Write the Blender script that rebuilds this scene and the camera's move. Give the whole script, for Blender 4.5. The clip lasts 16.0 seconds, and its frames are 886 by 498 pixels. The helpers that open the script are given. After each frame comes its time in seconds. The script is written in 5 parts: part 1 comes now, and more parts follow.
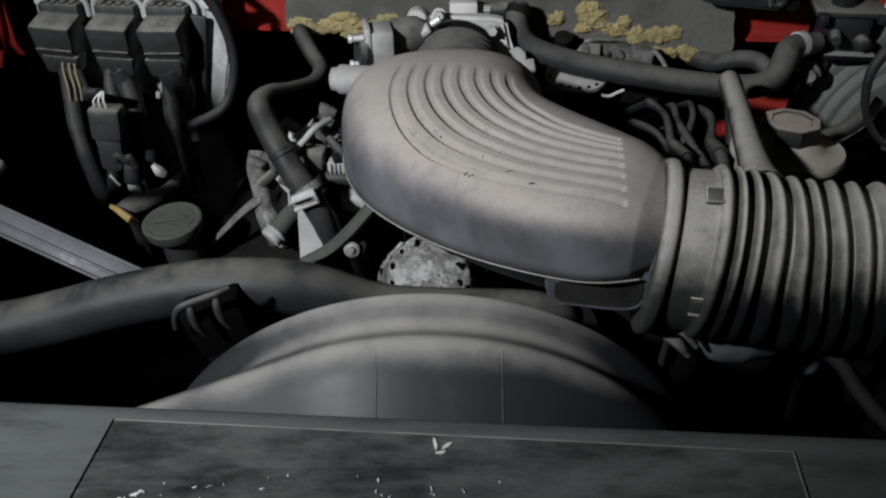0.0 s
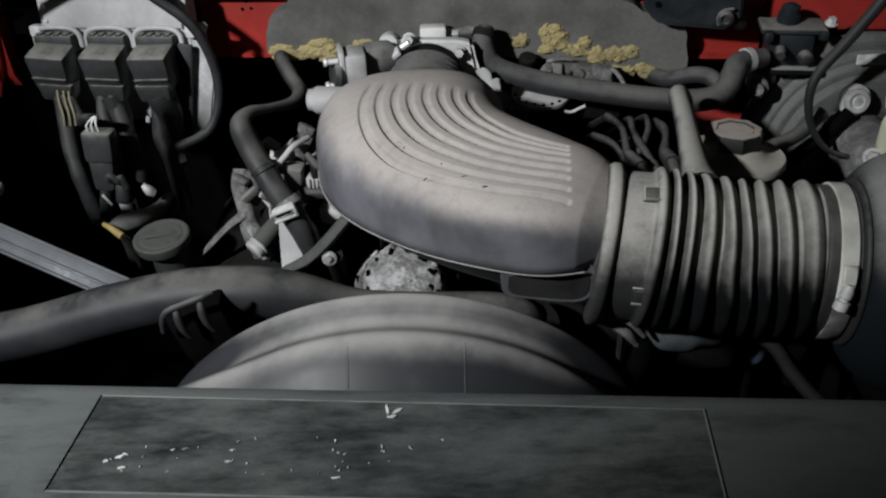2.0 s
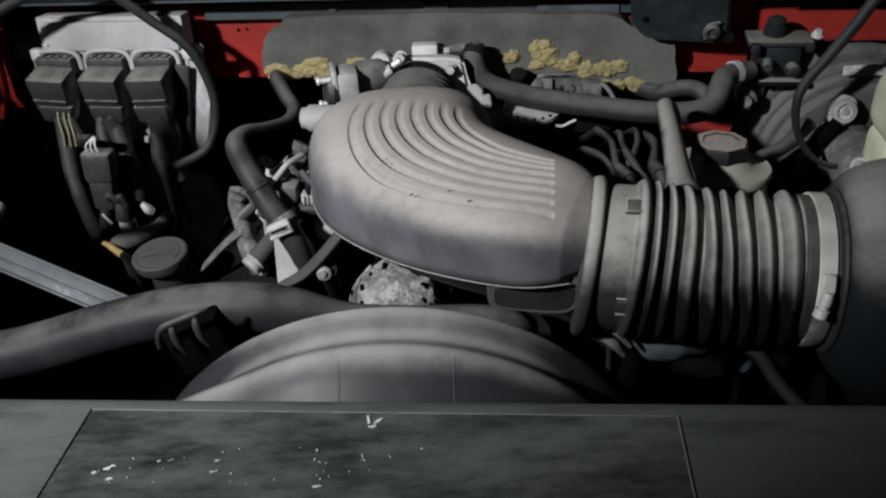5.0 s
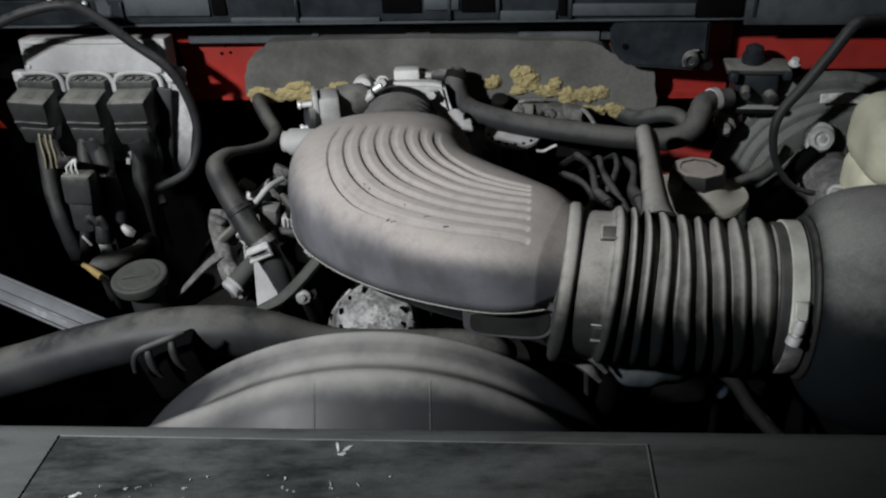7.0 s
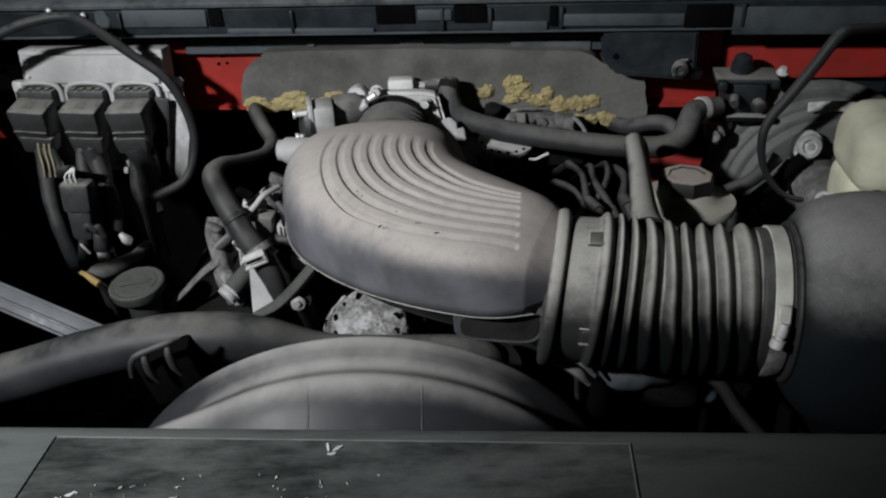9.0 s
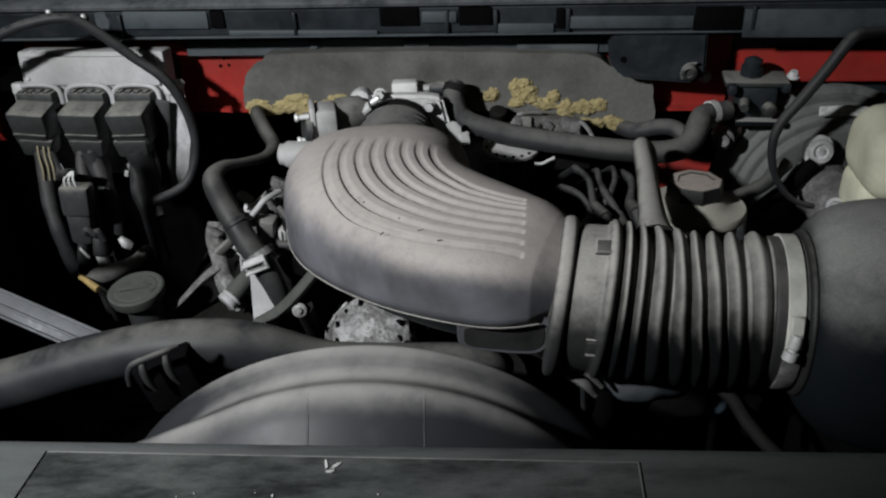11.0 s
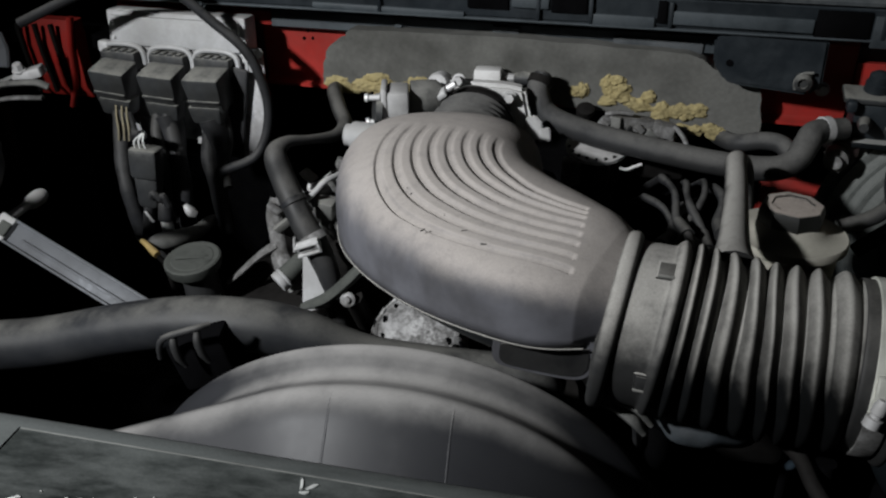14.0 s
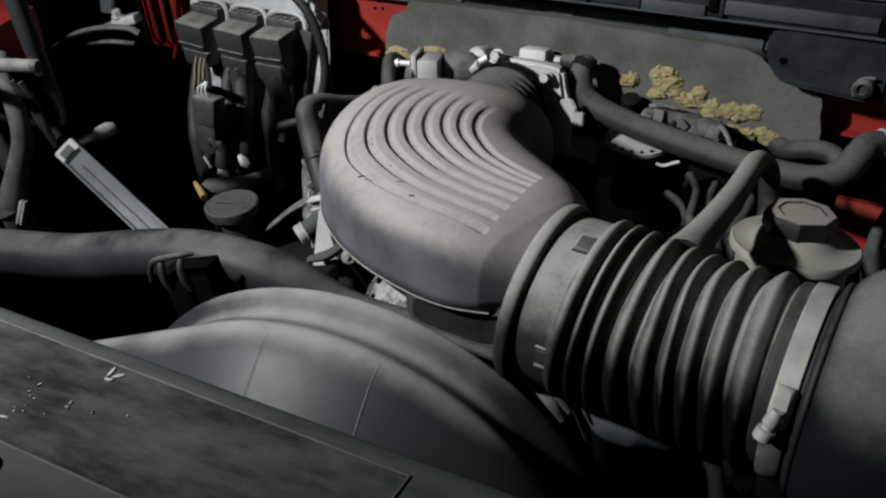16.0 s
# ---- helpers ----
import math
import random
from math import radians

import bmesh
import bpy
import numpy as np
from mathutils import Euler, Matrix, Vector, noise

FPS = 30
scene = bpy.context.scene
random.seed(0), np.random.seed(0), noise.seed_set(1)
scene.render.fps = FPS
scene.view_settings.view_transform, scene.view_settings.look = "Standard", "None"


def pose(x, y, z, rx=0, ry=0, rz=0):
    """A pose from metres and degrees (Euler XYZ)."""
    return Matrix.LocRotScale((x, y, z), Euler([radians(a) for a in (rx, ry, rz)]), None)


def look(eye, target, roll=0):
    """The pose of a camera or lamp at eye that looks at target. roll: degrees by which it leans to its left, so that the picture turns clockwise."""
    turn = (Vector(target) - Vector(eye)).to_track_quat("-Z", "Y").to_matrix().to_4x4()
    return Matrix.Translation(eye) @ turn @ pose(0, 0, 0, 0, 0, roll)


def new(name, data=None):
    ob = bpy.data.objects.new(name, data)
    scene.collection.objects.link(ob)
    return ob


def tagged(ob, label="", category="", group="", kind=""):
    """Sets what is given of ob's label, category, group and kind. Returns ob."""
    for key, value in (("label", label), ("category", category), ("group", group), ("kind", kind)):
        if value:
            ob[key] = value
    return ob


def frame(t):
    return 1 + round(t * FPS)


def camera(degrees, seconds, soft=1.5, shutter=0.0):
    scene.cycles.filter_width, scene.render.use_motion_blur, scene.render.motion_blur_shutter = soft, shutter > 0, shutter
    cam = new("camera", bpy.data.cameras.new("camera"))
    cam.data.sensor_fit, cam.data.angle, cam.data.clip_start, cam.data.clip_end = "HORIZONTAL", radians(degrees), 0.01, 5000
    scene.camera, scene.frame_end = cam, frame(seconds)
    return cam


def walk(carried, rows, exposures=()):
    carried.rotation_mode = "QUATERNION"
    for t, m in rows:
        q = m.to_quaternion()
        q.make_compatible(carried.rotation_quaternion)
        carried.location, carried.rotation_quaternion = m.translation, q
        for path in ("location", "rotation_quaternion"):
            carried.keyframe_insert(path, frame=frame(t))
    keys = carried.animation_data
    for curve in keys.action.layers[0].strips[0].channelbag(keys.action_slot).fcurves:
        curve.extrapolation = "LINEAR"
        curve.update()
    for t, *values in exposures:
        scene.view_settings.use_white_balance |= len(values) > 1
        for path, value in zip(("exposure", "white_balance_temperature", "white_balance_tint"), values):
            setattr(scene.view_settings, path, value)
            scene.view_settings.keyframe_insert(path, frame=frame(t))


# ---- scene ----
cam = camera(55.2, 16.0, soft=2.25, shutter=0.35)
PATH = [
    (0, (0.012, 0.003, 1.458), (-0.022, 1.627, 0.29), -1.1),
    (0.5, (0.014, -0.005, 1.462), (-0.018, 1.63, 0.311), -1.1),
    (1, (0.027, -0.026, 1.468), (-0.014, 1.626, 0.342), -1.6),
    (1.5, (0.035, -0.047, 1.468), (0.011, 1.61, 0.35), -1.5),
    (2, (0.039, -0.052, 1.47), (0.01, 1.61, 0.358), -2.1),
    (2.5, (0.044, -0.059, 1.473), (0.016, 1.611, 0.374), -2.1),
    (3, (0.05, -0.066, 1.476), (0.024, 1.609, 0.384), -2.4),
    (3.5, (0.05, -0.068, 1.477), (0.025, 1.609, 0.387), -2.5),
    (4, (0.051, -0.065, 1.474), (0.001, 1.61, 0.382), -3.2),
    (6.5, (0.064, -0.062, 1.479), (0.03, 1.639, 0.428), -2.8),
    (7, (0.066, -0.062, 1.479), (0.044, 1.644, 0.437), -2.4),
    (7.5, (0.067, -0.065, 1.481), (0.049, 1.643, 0.441), -2.3),
    (8, (0.068, -0.069, 1.481), (0.043, 1.644, 0.449), -2.4),
    (8.5, (0.072, -0.074, 1.483), (0.052, 1.643, 0.458), -2.5),
    (11, (0.074, -0.058, 1.479), (0.042, 1.661, 0.459), -2.5),
    (11.5, (0.078, -0.048, 1.478), (0.022, 1.674, 0.461), -3.1),
    (12, (0.081, -0.041, 1.475), (0.019, 1.677, 0.453), -3.1),
    (12.5, (0.084, -0.036, 1.475), (0.017, 1.681, 0.452), -2.7),
    (13, (0.086, -0.023, 1.473), (-0.032, 1.694, 0.455), -2.6),
    (13.5, (0.098, -0.011, 1.468), (-0.056, 1.705, 0.452), -1.5),
    (14, (0.116, -0.001, 1.456), (-0.167, 1.687, 0.422), -0.9),
    (14.5, (0.147, 0.009, 1.45), (-0.174, 1.696, 0.424), -0.7),
    (15, (0.221, 0.026, 1.435), (-0.326, 1.678, 0.449), 0.7),
    (15.5, (0.272, 0.023, 1.423), (-0.418, 1.614, 0.427), 0.1),
    (16, (0.281, 0.032, 1.415), (-0.404, 1.62, 0.411), -0.1),
]
EXPOSURE = [(0, -0.20), (1, -0.10), (2.5, 0.04), (4, 0.07), (7.5, 0.0), (11, -0.02), (13.5, -0.08), (14.5, -0.02), (15.5, 0.10), (16, 0.10)]
walk(cam, [(t, look(eye, target, roll)) for t, eye, target, roll in PATH], EXPOSURE)

# ---- world, lamp and exposure ----
world = bpy.data.worlds.new("world")
scene.world = world
world.use_nodes = True
world.node_tree.nodes["Background"].inputs[0].default_value = (0.75, 0.85, 1.0, 1)
world.node_tree.nodes["Background"].inputs[1].default_value = 0.0015
lamp = new("work_lamp", bpy.data.lights.new("work_lamp", "SPOT"))
lamp.data.energy, lamp.data.shadow_soft_size = 96, 0.035
lamp.data.spot_size, lamp.data.spot_blend = radians(58.5), 1.0
lamp.data.color = (0.97, 0.985, 1.0)
lamp.matrix_world = look((-0.74, -0.17, 1.86), (-0.05, 0.75, 1.07))
scene.view_settings.exposure = 0.0

# ---- materials ----


def node_material(name):
    m = bpy.data.materials.new(name)
    m.use_nodes = True
    t = m.node_tree
    return m, t, t.nodes["Principled BSDF"]


def ramp(t, value, low, high):
    n = t.nodes.new("ShaderNodeMapRange")
    n.interpolation_type = "SMOOTHSTEP"
    n.inputs["From Min"].default_value, n.inputs["From Max"].default_value = low, high
    t.links.new(value, n.inputs["Value"])
    return n.outputs["Result"]


def mul(t, a, b, op="MULTIPLY"):
    n = t.nodes.new("ShaderNodeMath")
    n.operation = "ADD" if op == "SUM" else op
    n.use_clamp = op not in ("SUBTRACT", "SUM")
    for s, v in zip(n.inputs, (a, b)):
        if isinstance(v, (int, float)):
            s.default_value = v
        else:
            t.links.new(v, s)
    return n.outputs[0]


def mix(t, f, a, b):
    n = t.nodes.new("ShaderNodeMix")
    n.data_type = "RGBA"
    for s, v in ((n.inputs[0], f), (n.inputs[6], a), (n.inputs[7], b)):
        if isinstance(v, (int, float)):
            s.default_value = v
        elif isinstance(v, tuple):
            s.default_value = (*v, 1)
        else:
            t.links.new(v, s)
    return n.outputs[2]


def grain(t, scale, detail=4.0, rough=0.55, stretch=None):
    c = t.nodes.new("ShaderNodeTexCoord")
    n = t.nodes.new("ShaderNodeTexNoise")
    n.inputs["Scale"].default_value, n.inputs["Detail"].default_value, n.inputs["Roughness"].default_value = scale, detail, rough
    place = c.outputs["Object"]
    if stretch:
        m = t.nodes.new("ShaderNodeMapping")
        m.inputs["Scale"].default_value = stretch
        t.links.new(place, m.inputs["Vector"])
        place = m.outputs["Vector"]
    t.links.new(place, n.inputs["Vector"])
    return n.outputs[0]


def surface(name, base, dust=(0.30, 0.28, 0.25), amount=0.5, rough=0.5, metal=0.0, bump=0.15, blotch=22.0, top_bias=0.5, fine=260.0, spread=None, slope=(-0.35, 0.95), rubbed=0.5, patchy=1.6, stretch=None, hard=1.0, gloss=0.3):
    """A worn workshop surface: base colour, a film of settled dust in blotches that also pales tops and darkens sides
    in place of light, smears and fine relief.
    """
    m, t, b = node_material(name)
    big, mid, small = grain(t, blotch, 6.0, 0.6, stretch), grain(t, blotch * 3.7, 4.0, 0.65, stretch), grain(t, fine, 3.0, 0.7)
    mixed = mul(t, mul(t, big, 0.68), mul(t, mid, 0.32), "ADD")
    middle = 0.5 - 0.35 * (amount if spread is None else spread)
    film = ramp(t, mixed, middle - 0.16 * hard, middle + 0.22 * hard)
    # Upward faces take more dust; the same mask stands for light from above.
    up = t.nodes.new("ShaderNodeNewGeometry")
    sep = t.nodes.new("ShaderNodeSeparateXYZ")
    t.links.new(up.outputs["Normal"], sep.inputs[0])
    upward = ramp(t, mul(t, sep.outputs["Z"], mul(t, mul(t, mixed, patchy), patchy * 0.5, "SUBTRACT"), "SUM"), *slope)
    keep = mul(t, mul(t, upward, top_bias), 1 - top_bias, "ADD")
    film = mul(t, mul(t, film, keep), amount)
    speck = ramp(t, small, 0.32, 0.78)
    film = mul(t, film, mul(t, mul(t, speck, 0.24), 0.80, "ADD"))
    film = mul(t, film, mul(t, mul(t, mid, 0.7), 0.65, "ADD"))
    tone = mix(t, ramp(t, grain(t, blotch * 0.6, 5.0), 0.3, 0.72), tuple(c * 1.25 for c in base), tuple(c * rubbed for c in base))
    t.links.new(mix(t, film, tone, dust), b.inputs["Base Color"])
    r = t.nodes.new("ShaderNodeMapRange")
    r.inputs["To Min"].default_value, r.inputs["To Max"].default_value = rough, min(0.95, rough + 0.4)
    t.links.new(mul(t, film, mul(t, mid, 0.4), "ADD"), r.inputs["Value"])
    t.links.new(r.outputs["Result"], b.inputs["Roughness"])
    b.inputs["Metallic"].default_value = metal
    b.inputs["Specular IOR Level"].default_value = gloss
    bp = t.nodes.new("ShaderNodeBump")
    bp.inputs["Strength"].default_value, bp.inputs["Distance"].default_value = bump, 0.0012
    t.links.new(mul(t, mul(t, small, 0.5), mul(t, mid, 0.5), "ADD"), bp.inputs["Height"])
    t.links.new(bp.outputs[0], b.inputs["Normal"])
    return m


# The slope pairs pale tops and darken sides and undersides, as top light would.
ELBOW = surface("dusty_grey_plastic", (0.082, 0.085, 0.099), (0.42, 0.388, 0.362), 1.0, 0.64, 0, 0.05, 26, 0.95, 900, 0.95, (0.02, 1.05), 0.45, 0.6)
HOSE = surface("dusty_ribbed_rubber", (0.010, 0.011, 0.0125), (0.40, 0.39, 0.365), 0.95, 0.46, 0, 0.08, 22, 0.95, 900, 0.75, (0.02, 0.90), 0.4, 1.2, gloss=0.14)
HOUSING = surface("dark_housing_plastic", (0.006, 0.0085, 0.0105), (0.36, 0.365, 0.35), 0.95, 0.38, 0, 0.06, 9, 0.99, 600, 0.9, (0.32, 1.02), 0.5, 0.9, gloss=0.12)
COVER = surface("worn_cover_plastic", (0.007, 0.010, 0.009), (0.116, 0.126, 0.124), 0.9, 0.36, 0, 0.06, 12, 0.3, 900, 0.45, (-0.35, 0.95), 0.5, 1.6, (0.45, 1.6, 1.0), 0.75)
DECAL = surface("stained_decal_film", (0.006, 0.009, 0.0085), (0.135, 0.146, 0.142), 0.9, 0.24, 0, 0.06, 24, 0.2, 900, 0.14, (-0.35, 0.95), 0.5, 1.6, (0.45, 1.3, 1.0), 1.1)
# SHROUD pales only at the crest; its dark front stands for the cover's shadow.
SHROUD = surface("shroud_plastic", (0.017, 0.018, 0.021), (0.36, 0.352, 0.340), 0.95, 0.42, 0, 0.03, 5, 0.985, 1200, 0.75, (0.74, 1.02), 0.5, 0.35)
RUBBER = surface("black_rubber", (0.017, 0.018, 0.020), (0.165, 0.16, 0.147), 0.85, 0.42, 0, 0.12, 13, 0.88, 500, 0.3, (-0.1, 0.98), 0.4, 2.4)
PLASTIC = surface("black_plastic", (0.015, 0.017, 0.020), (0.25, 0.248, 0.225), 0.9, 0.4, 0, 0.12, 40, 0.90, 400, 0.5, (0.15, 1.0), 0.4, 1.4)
# BELLOWS has shade in its base: near black wherever dust leaves the lower ribs.
BELLOWS = surface("dusty_shaded_bellows_rubber", (0.0040, 0.0046, 0.0052), (0.46, 0.45, 0.42), 0.95, 0.6, 0, 0.08, 24, 0.995, 900, 0.85, (0.02, 1.0), 0.4, 0.7, gloss=0.04)
CABLE = surface("cable_sheath", (0.011, 0.012, 0.0145), (0.105, 0.103, 0.098), 0.75, 0.42, 0, 0.1, 45, 0.85, 500, 0.4, (-0.1, 0.95), 0.4, 2.2)
ALLOY = surface("cast_alloy", (0.62, 0.625, 0.635), (0.38, 0.365, 0.34), 0.6, 0.42, 0.2, 0.3, 45, 0.5, 260, 0.3)
ALLOY_CASE = surface("pale_alloy_case", (0.54, 0.555, 0.58), (0.34, 0.335, 0.32), 0.85, 0.4, 0.15, 0.14, 26, 0.4)
ALLOY_PALE = surface("pale_cast_alloy", (0.76, 0.77, 0.78), (0.56, 0.55, 0.53), 0.85, 0.42, 0.1, 0.2, 40, 0.4)
STEEL = surface("bright_steel", (0.78, 0.79, 0.80), (0.45, 0.43, 0.40), 0.4, 0.28, 0.4, 0.1, 60, 0.4)
ZINC = surface("dull_zinc_band", (0.72, 0.73, 0.67), (0.55, 0.55, 0.49), 0.6, 0.4, 0.15, 0.1, 50, 0.5)
RED = surface("red_body_paint", (0.44, 0.018, 0.015), (0.16, 0.045, 0.035), 0.55, 0.22, 0, 0.05, 14, 0.2)
PAD = surface("grey_insulation_mat", (0.040, 0.040, 0.036), (0.178, 0.178, 0.166), 0.85, 0.85, 0, 0.6, 6, 0.1, 220, 0.25)
HEATER = surface("dusty_heater_rubber", (0.020, 0.021, 0.023), (0.130, 0.128, 0.122), 0.9, 0.45, 0, 0.15, 16, 0.88, 420, 0.5, (-0.1, 0.95), 0.4, 1.8)
FOAM = surface("yellowed_foam", (0.27, 0.215, 0.095), (0.42, 0.36, 0.19), 0.7, 0.95, 0, 1.0, 90, 0.3, 700)
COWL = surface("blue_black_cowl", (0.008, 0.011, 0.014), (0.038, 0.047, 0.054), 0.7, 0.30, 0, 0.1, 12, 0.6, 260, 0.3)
COWL_DUSTY = surface("dusty_cowl_plastic", (0.017, 0.023, 0.027), (0.078, 0.092, 0.102), 0.8, 0.36, 0, 0.1, 14, 0.4, 260, 0.4)
CREAM = surface("aged_cream_plastic", (0.31, 0.30, 0.25), (0.40, 0.385, 0.335), 0.8, 0.5, 0, 0.1, 30, 0.7)
RESERVOIR = surface("yellowed_tank_plastic", (0.70, 0.70, 0.52), (0.58, 0.58, 0.47), 0.5, 0.35, 0, 0.05, 18, 0.3)
BOOSTER = surface("dusty_booster_steel", (0.024, 0.029, 0.030), (0.20, 0.21, 0.198), 0.8, 0.36, 0.1, 0.1, 12, 0.75, 260, 0.45, (-0.3, 0.7), 0.4, 2.0)
IRON = surface("grimy_iron", (0.006, 0.0056, 0.0056), (0.030, 0.028, 0.026), 0.4, 0.6, 0.1, 0.6, 30, 0.5, gloss=0.12)
GREY_PAINT = surface("silver_brace_paint", (0.100, 0.108, 0.120), (0.11, 0.113, 0.118), 0.6, 0.34, 0.3, 0.1, 40, 0.4)
WHITE = surface("white_scratches", (0.70, 0.72, 0.70), (0.40, 0.41, 0.40), 0.5, 0.6, 0, 0.2, 160, 0.2)
YELLOW = surface("tan_handle", (0.36, 0.25, 0.08), (0.25, 0.20, 0.11), 0.5, 0.5, 0, 0.1, 60, 0.4)
DIRTY_RED = surface("dull_red_plastic", (0.030, 0.014, 0.014), (0.09, 0.075, 0.07), 0.5, 0.5, 0, 0.2, 60, 0.4)
BLUE = surface("faded_blue_hose", (0.030, 0.044, 0.056), (0.19, 0.198, 0.204), 0.5, 0.5, 0, 0.2, 40, 0.4)
CONCRETE = surface("workshop_concrete", (0.22, 0.215, 0.205), (0.30, 0.29, 0.27), 0.6, 0.8, 0, 0.3, 3, 0.2, 60)
PAINT = surface("workshop_wall_paint", (0.42, 0.42, 0.40), (0.35, 0.345, 0.33), 0.4, 0.8, 0, 0.2, 2, 0.2, 60)
EDGE = surface("pale_worn_edge", (0.13, 0.136, 0.13), (0.19, 0.193, 0.183), 0.5, 0.6, 0, 0.2, 60, 0.2)
BARE = surface("bare_dulled_sheet_metal", (0.58, 0.585, 0.60), (0.20, 0.195, 0.185), 0.6, 0.34, 0.35, 0.12, 30, 0.0, 260, 0.1, hard=0.7)
PEELED = surface("bare_metal_with_peeled_paint", (0.66, 0.67, 0.69), (0.03, 0.03, 0.032), 0.95, 0.35, 0.2, 0.2, 26, 0.0, 260, -0.15)
GRIMY_ALLOY = surface("grimy_alloy", (0.30, 0.30, 0.30), (0.075, 0.072, 0.067), 0.9, 0.5, 0.3, 0.3, 55, 0.0, 260, 0.25)
PALE_GREY = surface("dusty_pale_plastic", (0.055, 0.058, 0.057), (0.22, 0.218, 0.203), 0.9, 0.5, 0, 0.1, 30, 0.7, 400, 0.4)
GRIMY_CASE = surface("dusty_white_alloy_casting", (0.46, 0.46, 0.46), (0.05, 0.048, 0.045), 0.9, 0.5, 0.05, 0.6, 60, 0.0, 200, 0.12, hard=0.55)
CAP_GREY = surface("dusty_green_grey_cap", (0.020, 0.023, 0.021), (0.085, 0.090, 0.082), 0.9, 0.5, 0, 0.1, 40, 0.7, 400, 0.6)
PALE_COWL = surface("pale_cowl_plastic", (0.030, 0.037, 0.043), (0.12, 0.128, 0.132), 0.9, 0.5, 0, 0.2, 30, 0.3, 400, 0.3)
HOSE_BLACK = surface("thick_radiator_rubber", (0.012, 0.0135, 0.0165), (0.175, 0.172, 0.158), 0.9, 0.42, 0, 0.10, 9, 0.92, 500, 0.18, (0.05, 1.0), 0.4, 2.6, hard=0.7)
WIRE_TAN = surface("faded_tan_wire", (0.26, 0.22, 0.13), (0.20, 0.185, 0.14), 0.6, 0.5, 0, 0.1, 60, 0.4)
IDLE_GREY = surface("dull_cast_grey", (0.46, 0.465, 0.47), (0.36, 0.35, 0.335), 0.6, 0.5, 0.1, 0.2, 40, 0.4)
# Shade put into the colour: near black for holes, gaps and the bay's depth.
NEAR_BLACK = surface("near_black", (0.0025, 0.0025, 0.003), (0.006, 0.006, 0.006), 0.3, 0.8, 0, 0.1, 40, 0.3, gloss=0.02)

# ---- helpers for meshes ----


def thing(name, label, category, at=(0, 0, 0), group="", kind=""):
    ob = new(name)
    ob.location = at
    ob.empty_display_size = 0.02
    return tagged(ob, label, category, group, kind)


def origin(ob):
    p = Vector(ob.location)
    while ob.parent:
        ob = ob.parent
        p += Vector(ob.location)
    return p


def mesh_of(name, bm, material, smooth=40):
    bmesh.ops.recalc_face_normals(bm, faces=bm.faces)
    me = bpy.data.meshes.new(name)
    bm.to_mesh(me)
    bm.free()
    me.materials.append(material)
    if smooth:
        for p in me.polygons:
            p.use_smooth = True
        me.set_sharp_from_angle(angle=radians(smooth))
    return me


def part(name, bm, material, parent=None, label="", smooth=40):
    """One mesh object, drawn in world metres, under its thing."""
    if parent:
        bmesh.ops.translate(bm, verts=bm.verts, vec=-origin(parent))
    ob = new(name, mesh_of(name, bm, material, smooth))
    if parent:
        ob.parent = parent
    if label:
        ob["label"] = label
    return ob


def structure(name, bm, material, label, category, smooth=40):
    return tagged(part(name, bm, material, None, "", smooth), label, category, "", "structure")


def spline(points, steps=8):
    """Catmull-Rom through rows of any length."""
    p = [np.array(q, float) for q in points]
    p = [2 * p[0] - p[1]] + p + [2 * p[-1] - p[-2]]
    out = []
    for i in range(1, len(p) - 2):
        for k in range(steps):
            u = k / steps
            out.append(0.5 * (2 * p[i] + (p[i + 1] - p[i - 1]) * u + (2 * p[i - 1] - 5 * p[i] + 4 * p[i + 1] - p[i + 2]) * u * u
                              + (3 * p[i] - p[i - 1] - 3 * p[i + 1] + p[i + 2]) * u ** 3))
    out.append(p[-2])
    return out


def rings_to_bm(rings, closed=True, caps=True, bm=None):
    bm = bm or bmesh.new()
    vs = [[bm.verts.new(tuple(v)) for v in r] for r in rings]
    n = len(vs[0])
    for a, b in zip(vs, vs[1:]):
        for i in range(n if closed else n - 1):
            bm.faces.new((a[i], a[(i + 1) % n], b[(i + 1) % n], b[i]))
    if caps and closed:
        bm.faces.new(vs[0][::-1])
        bm.faces.new(vs[-1])
    return bm


def tube(points, radius, seg=14, steps=8, squash=1.0, bm=None, wobble=0.0):
    """A hose through the points; radius: one number or one for each point."""
    rad = radius if isinstance(radius, (list, tuple)) else [radius] * len(points)
    rows = spline([(*p, r) for p, r in zip(points, rad)], steps)
    pts, rs = [Vector(r[:3]) for r in rows], [r[3] for r in rows]
    rings, side = [], None
    for i, p in enumerate(pts):
        d = (pts[min(i + 1, len(pts) - 1)] - pts[max(i - 1, 0)]).normalized()
        if side is None:
            side = d.cross(Vector((0, 0, 1)) if abs(d.z) < 0.9 else Vector((1, 0, 0))).normalized()
        side = (side - d * side.dot(d)).normalized()
        up = side.cross(d)
        r = rs[i] * (1 + wobble * noise.noise(p * 40))
        rings.append([p + side * (r * math.cos(a)) + up * (r * squash * math.sin(a)) for a in (2 * math.pi * k / seg for k in range(seg))])
    return rings_to_bm(rings, bm=bm)


def frame_of(axis):
    z = Vector(axis).normalized()
    x = z.cross(Vector((0, 0, 1)) if abs(z.z) < 0.9 else Vector((0, 1, 0))).normalized()
    return x, z.cross(x), z


def lathe(at, axis, profile, seg=32, bm=None, caps=True):
    """profile: rows of (distance along the axis, radius)."""
    x, y, z = frame_of(axis)
    c = Vector(at)
    rings = [[c + z * h + x * (r * math.cos(a)) + y * (r * math.sin(a)) for a in (2 * math.pi * k / seg for k in range(seg))] for h, r in profile]
    return rings_to_bm(rings, caps=caps, bm=bm)


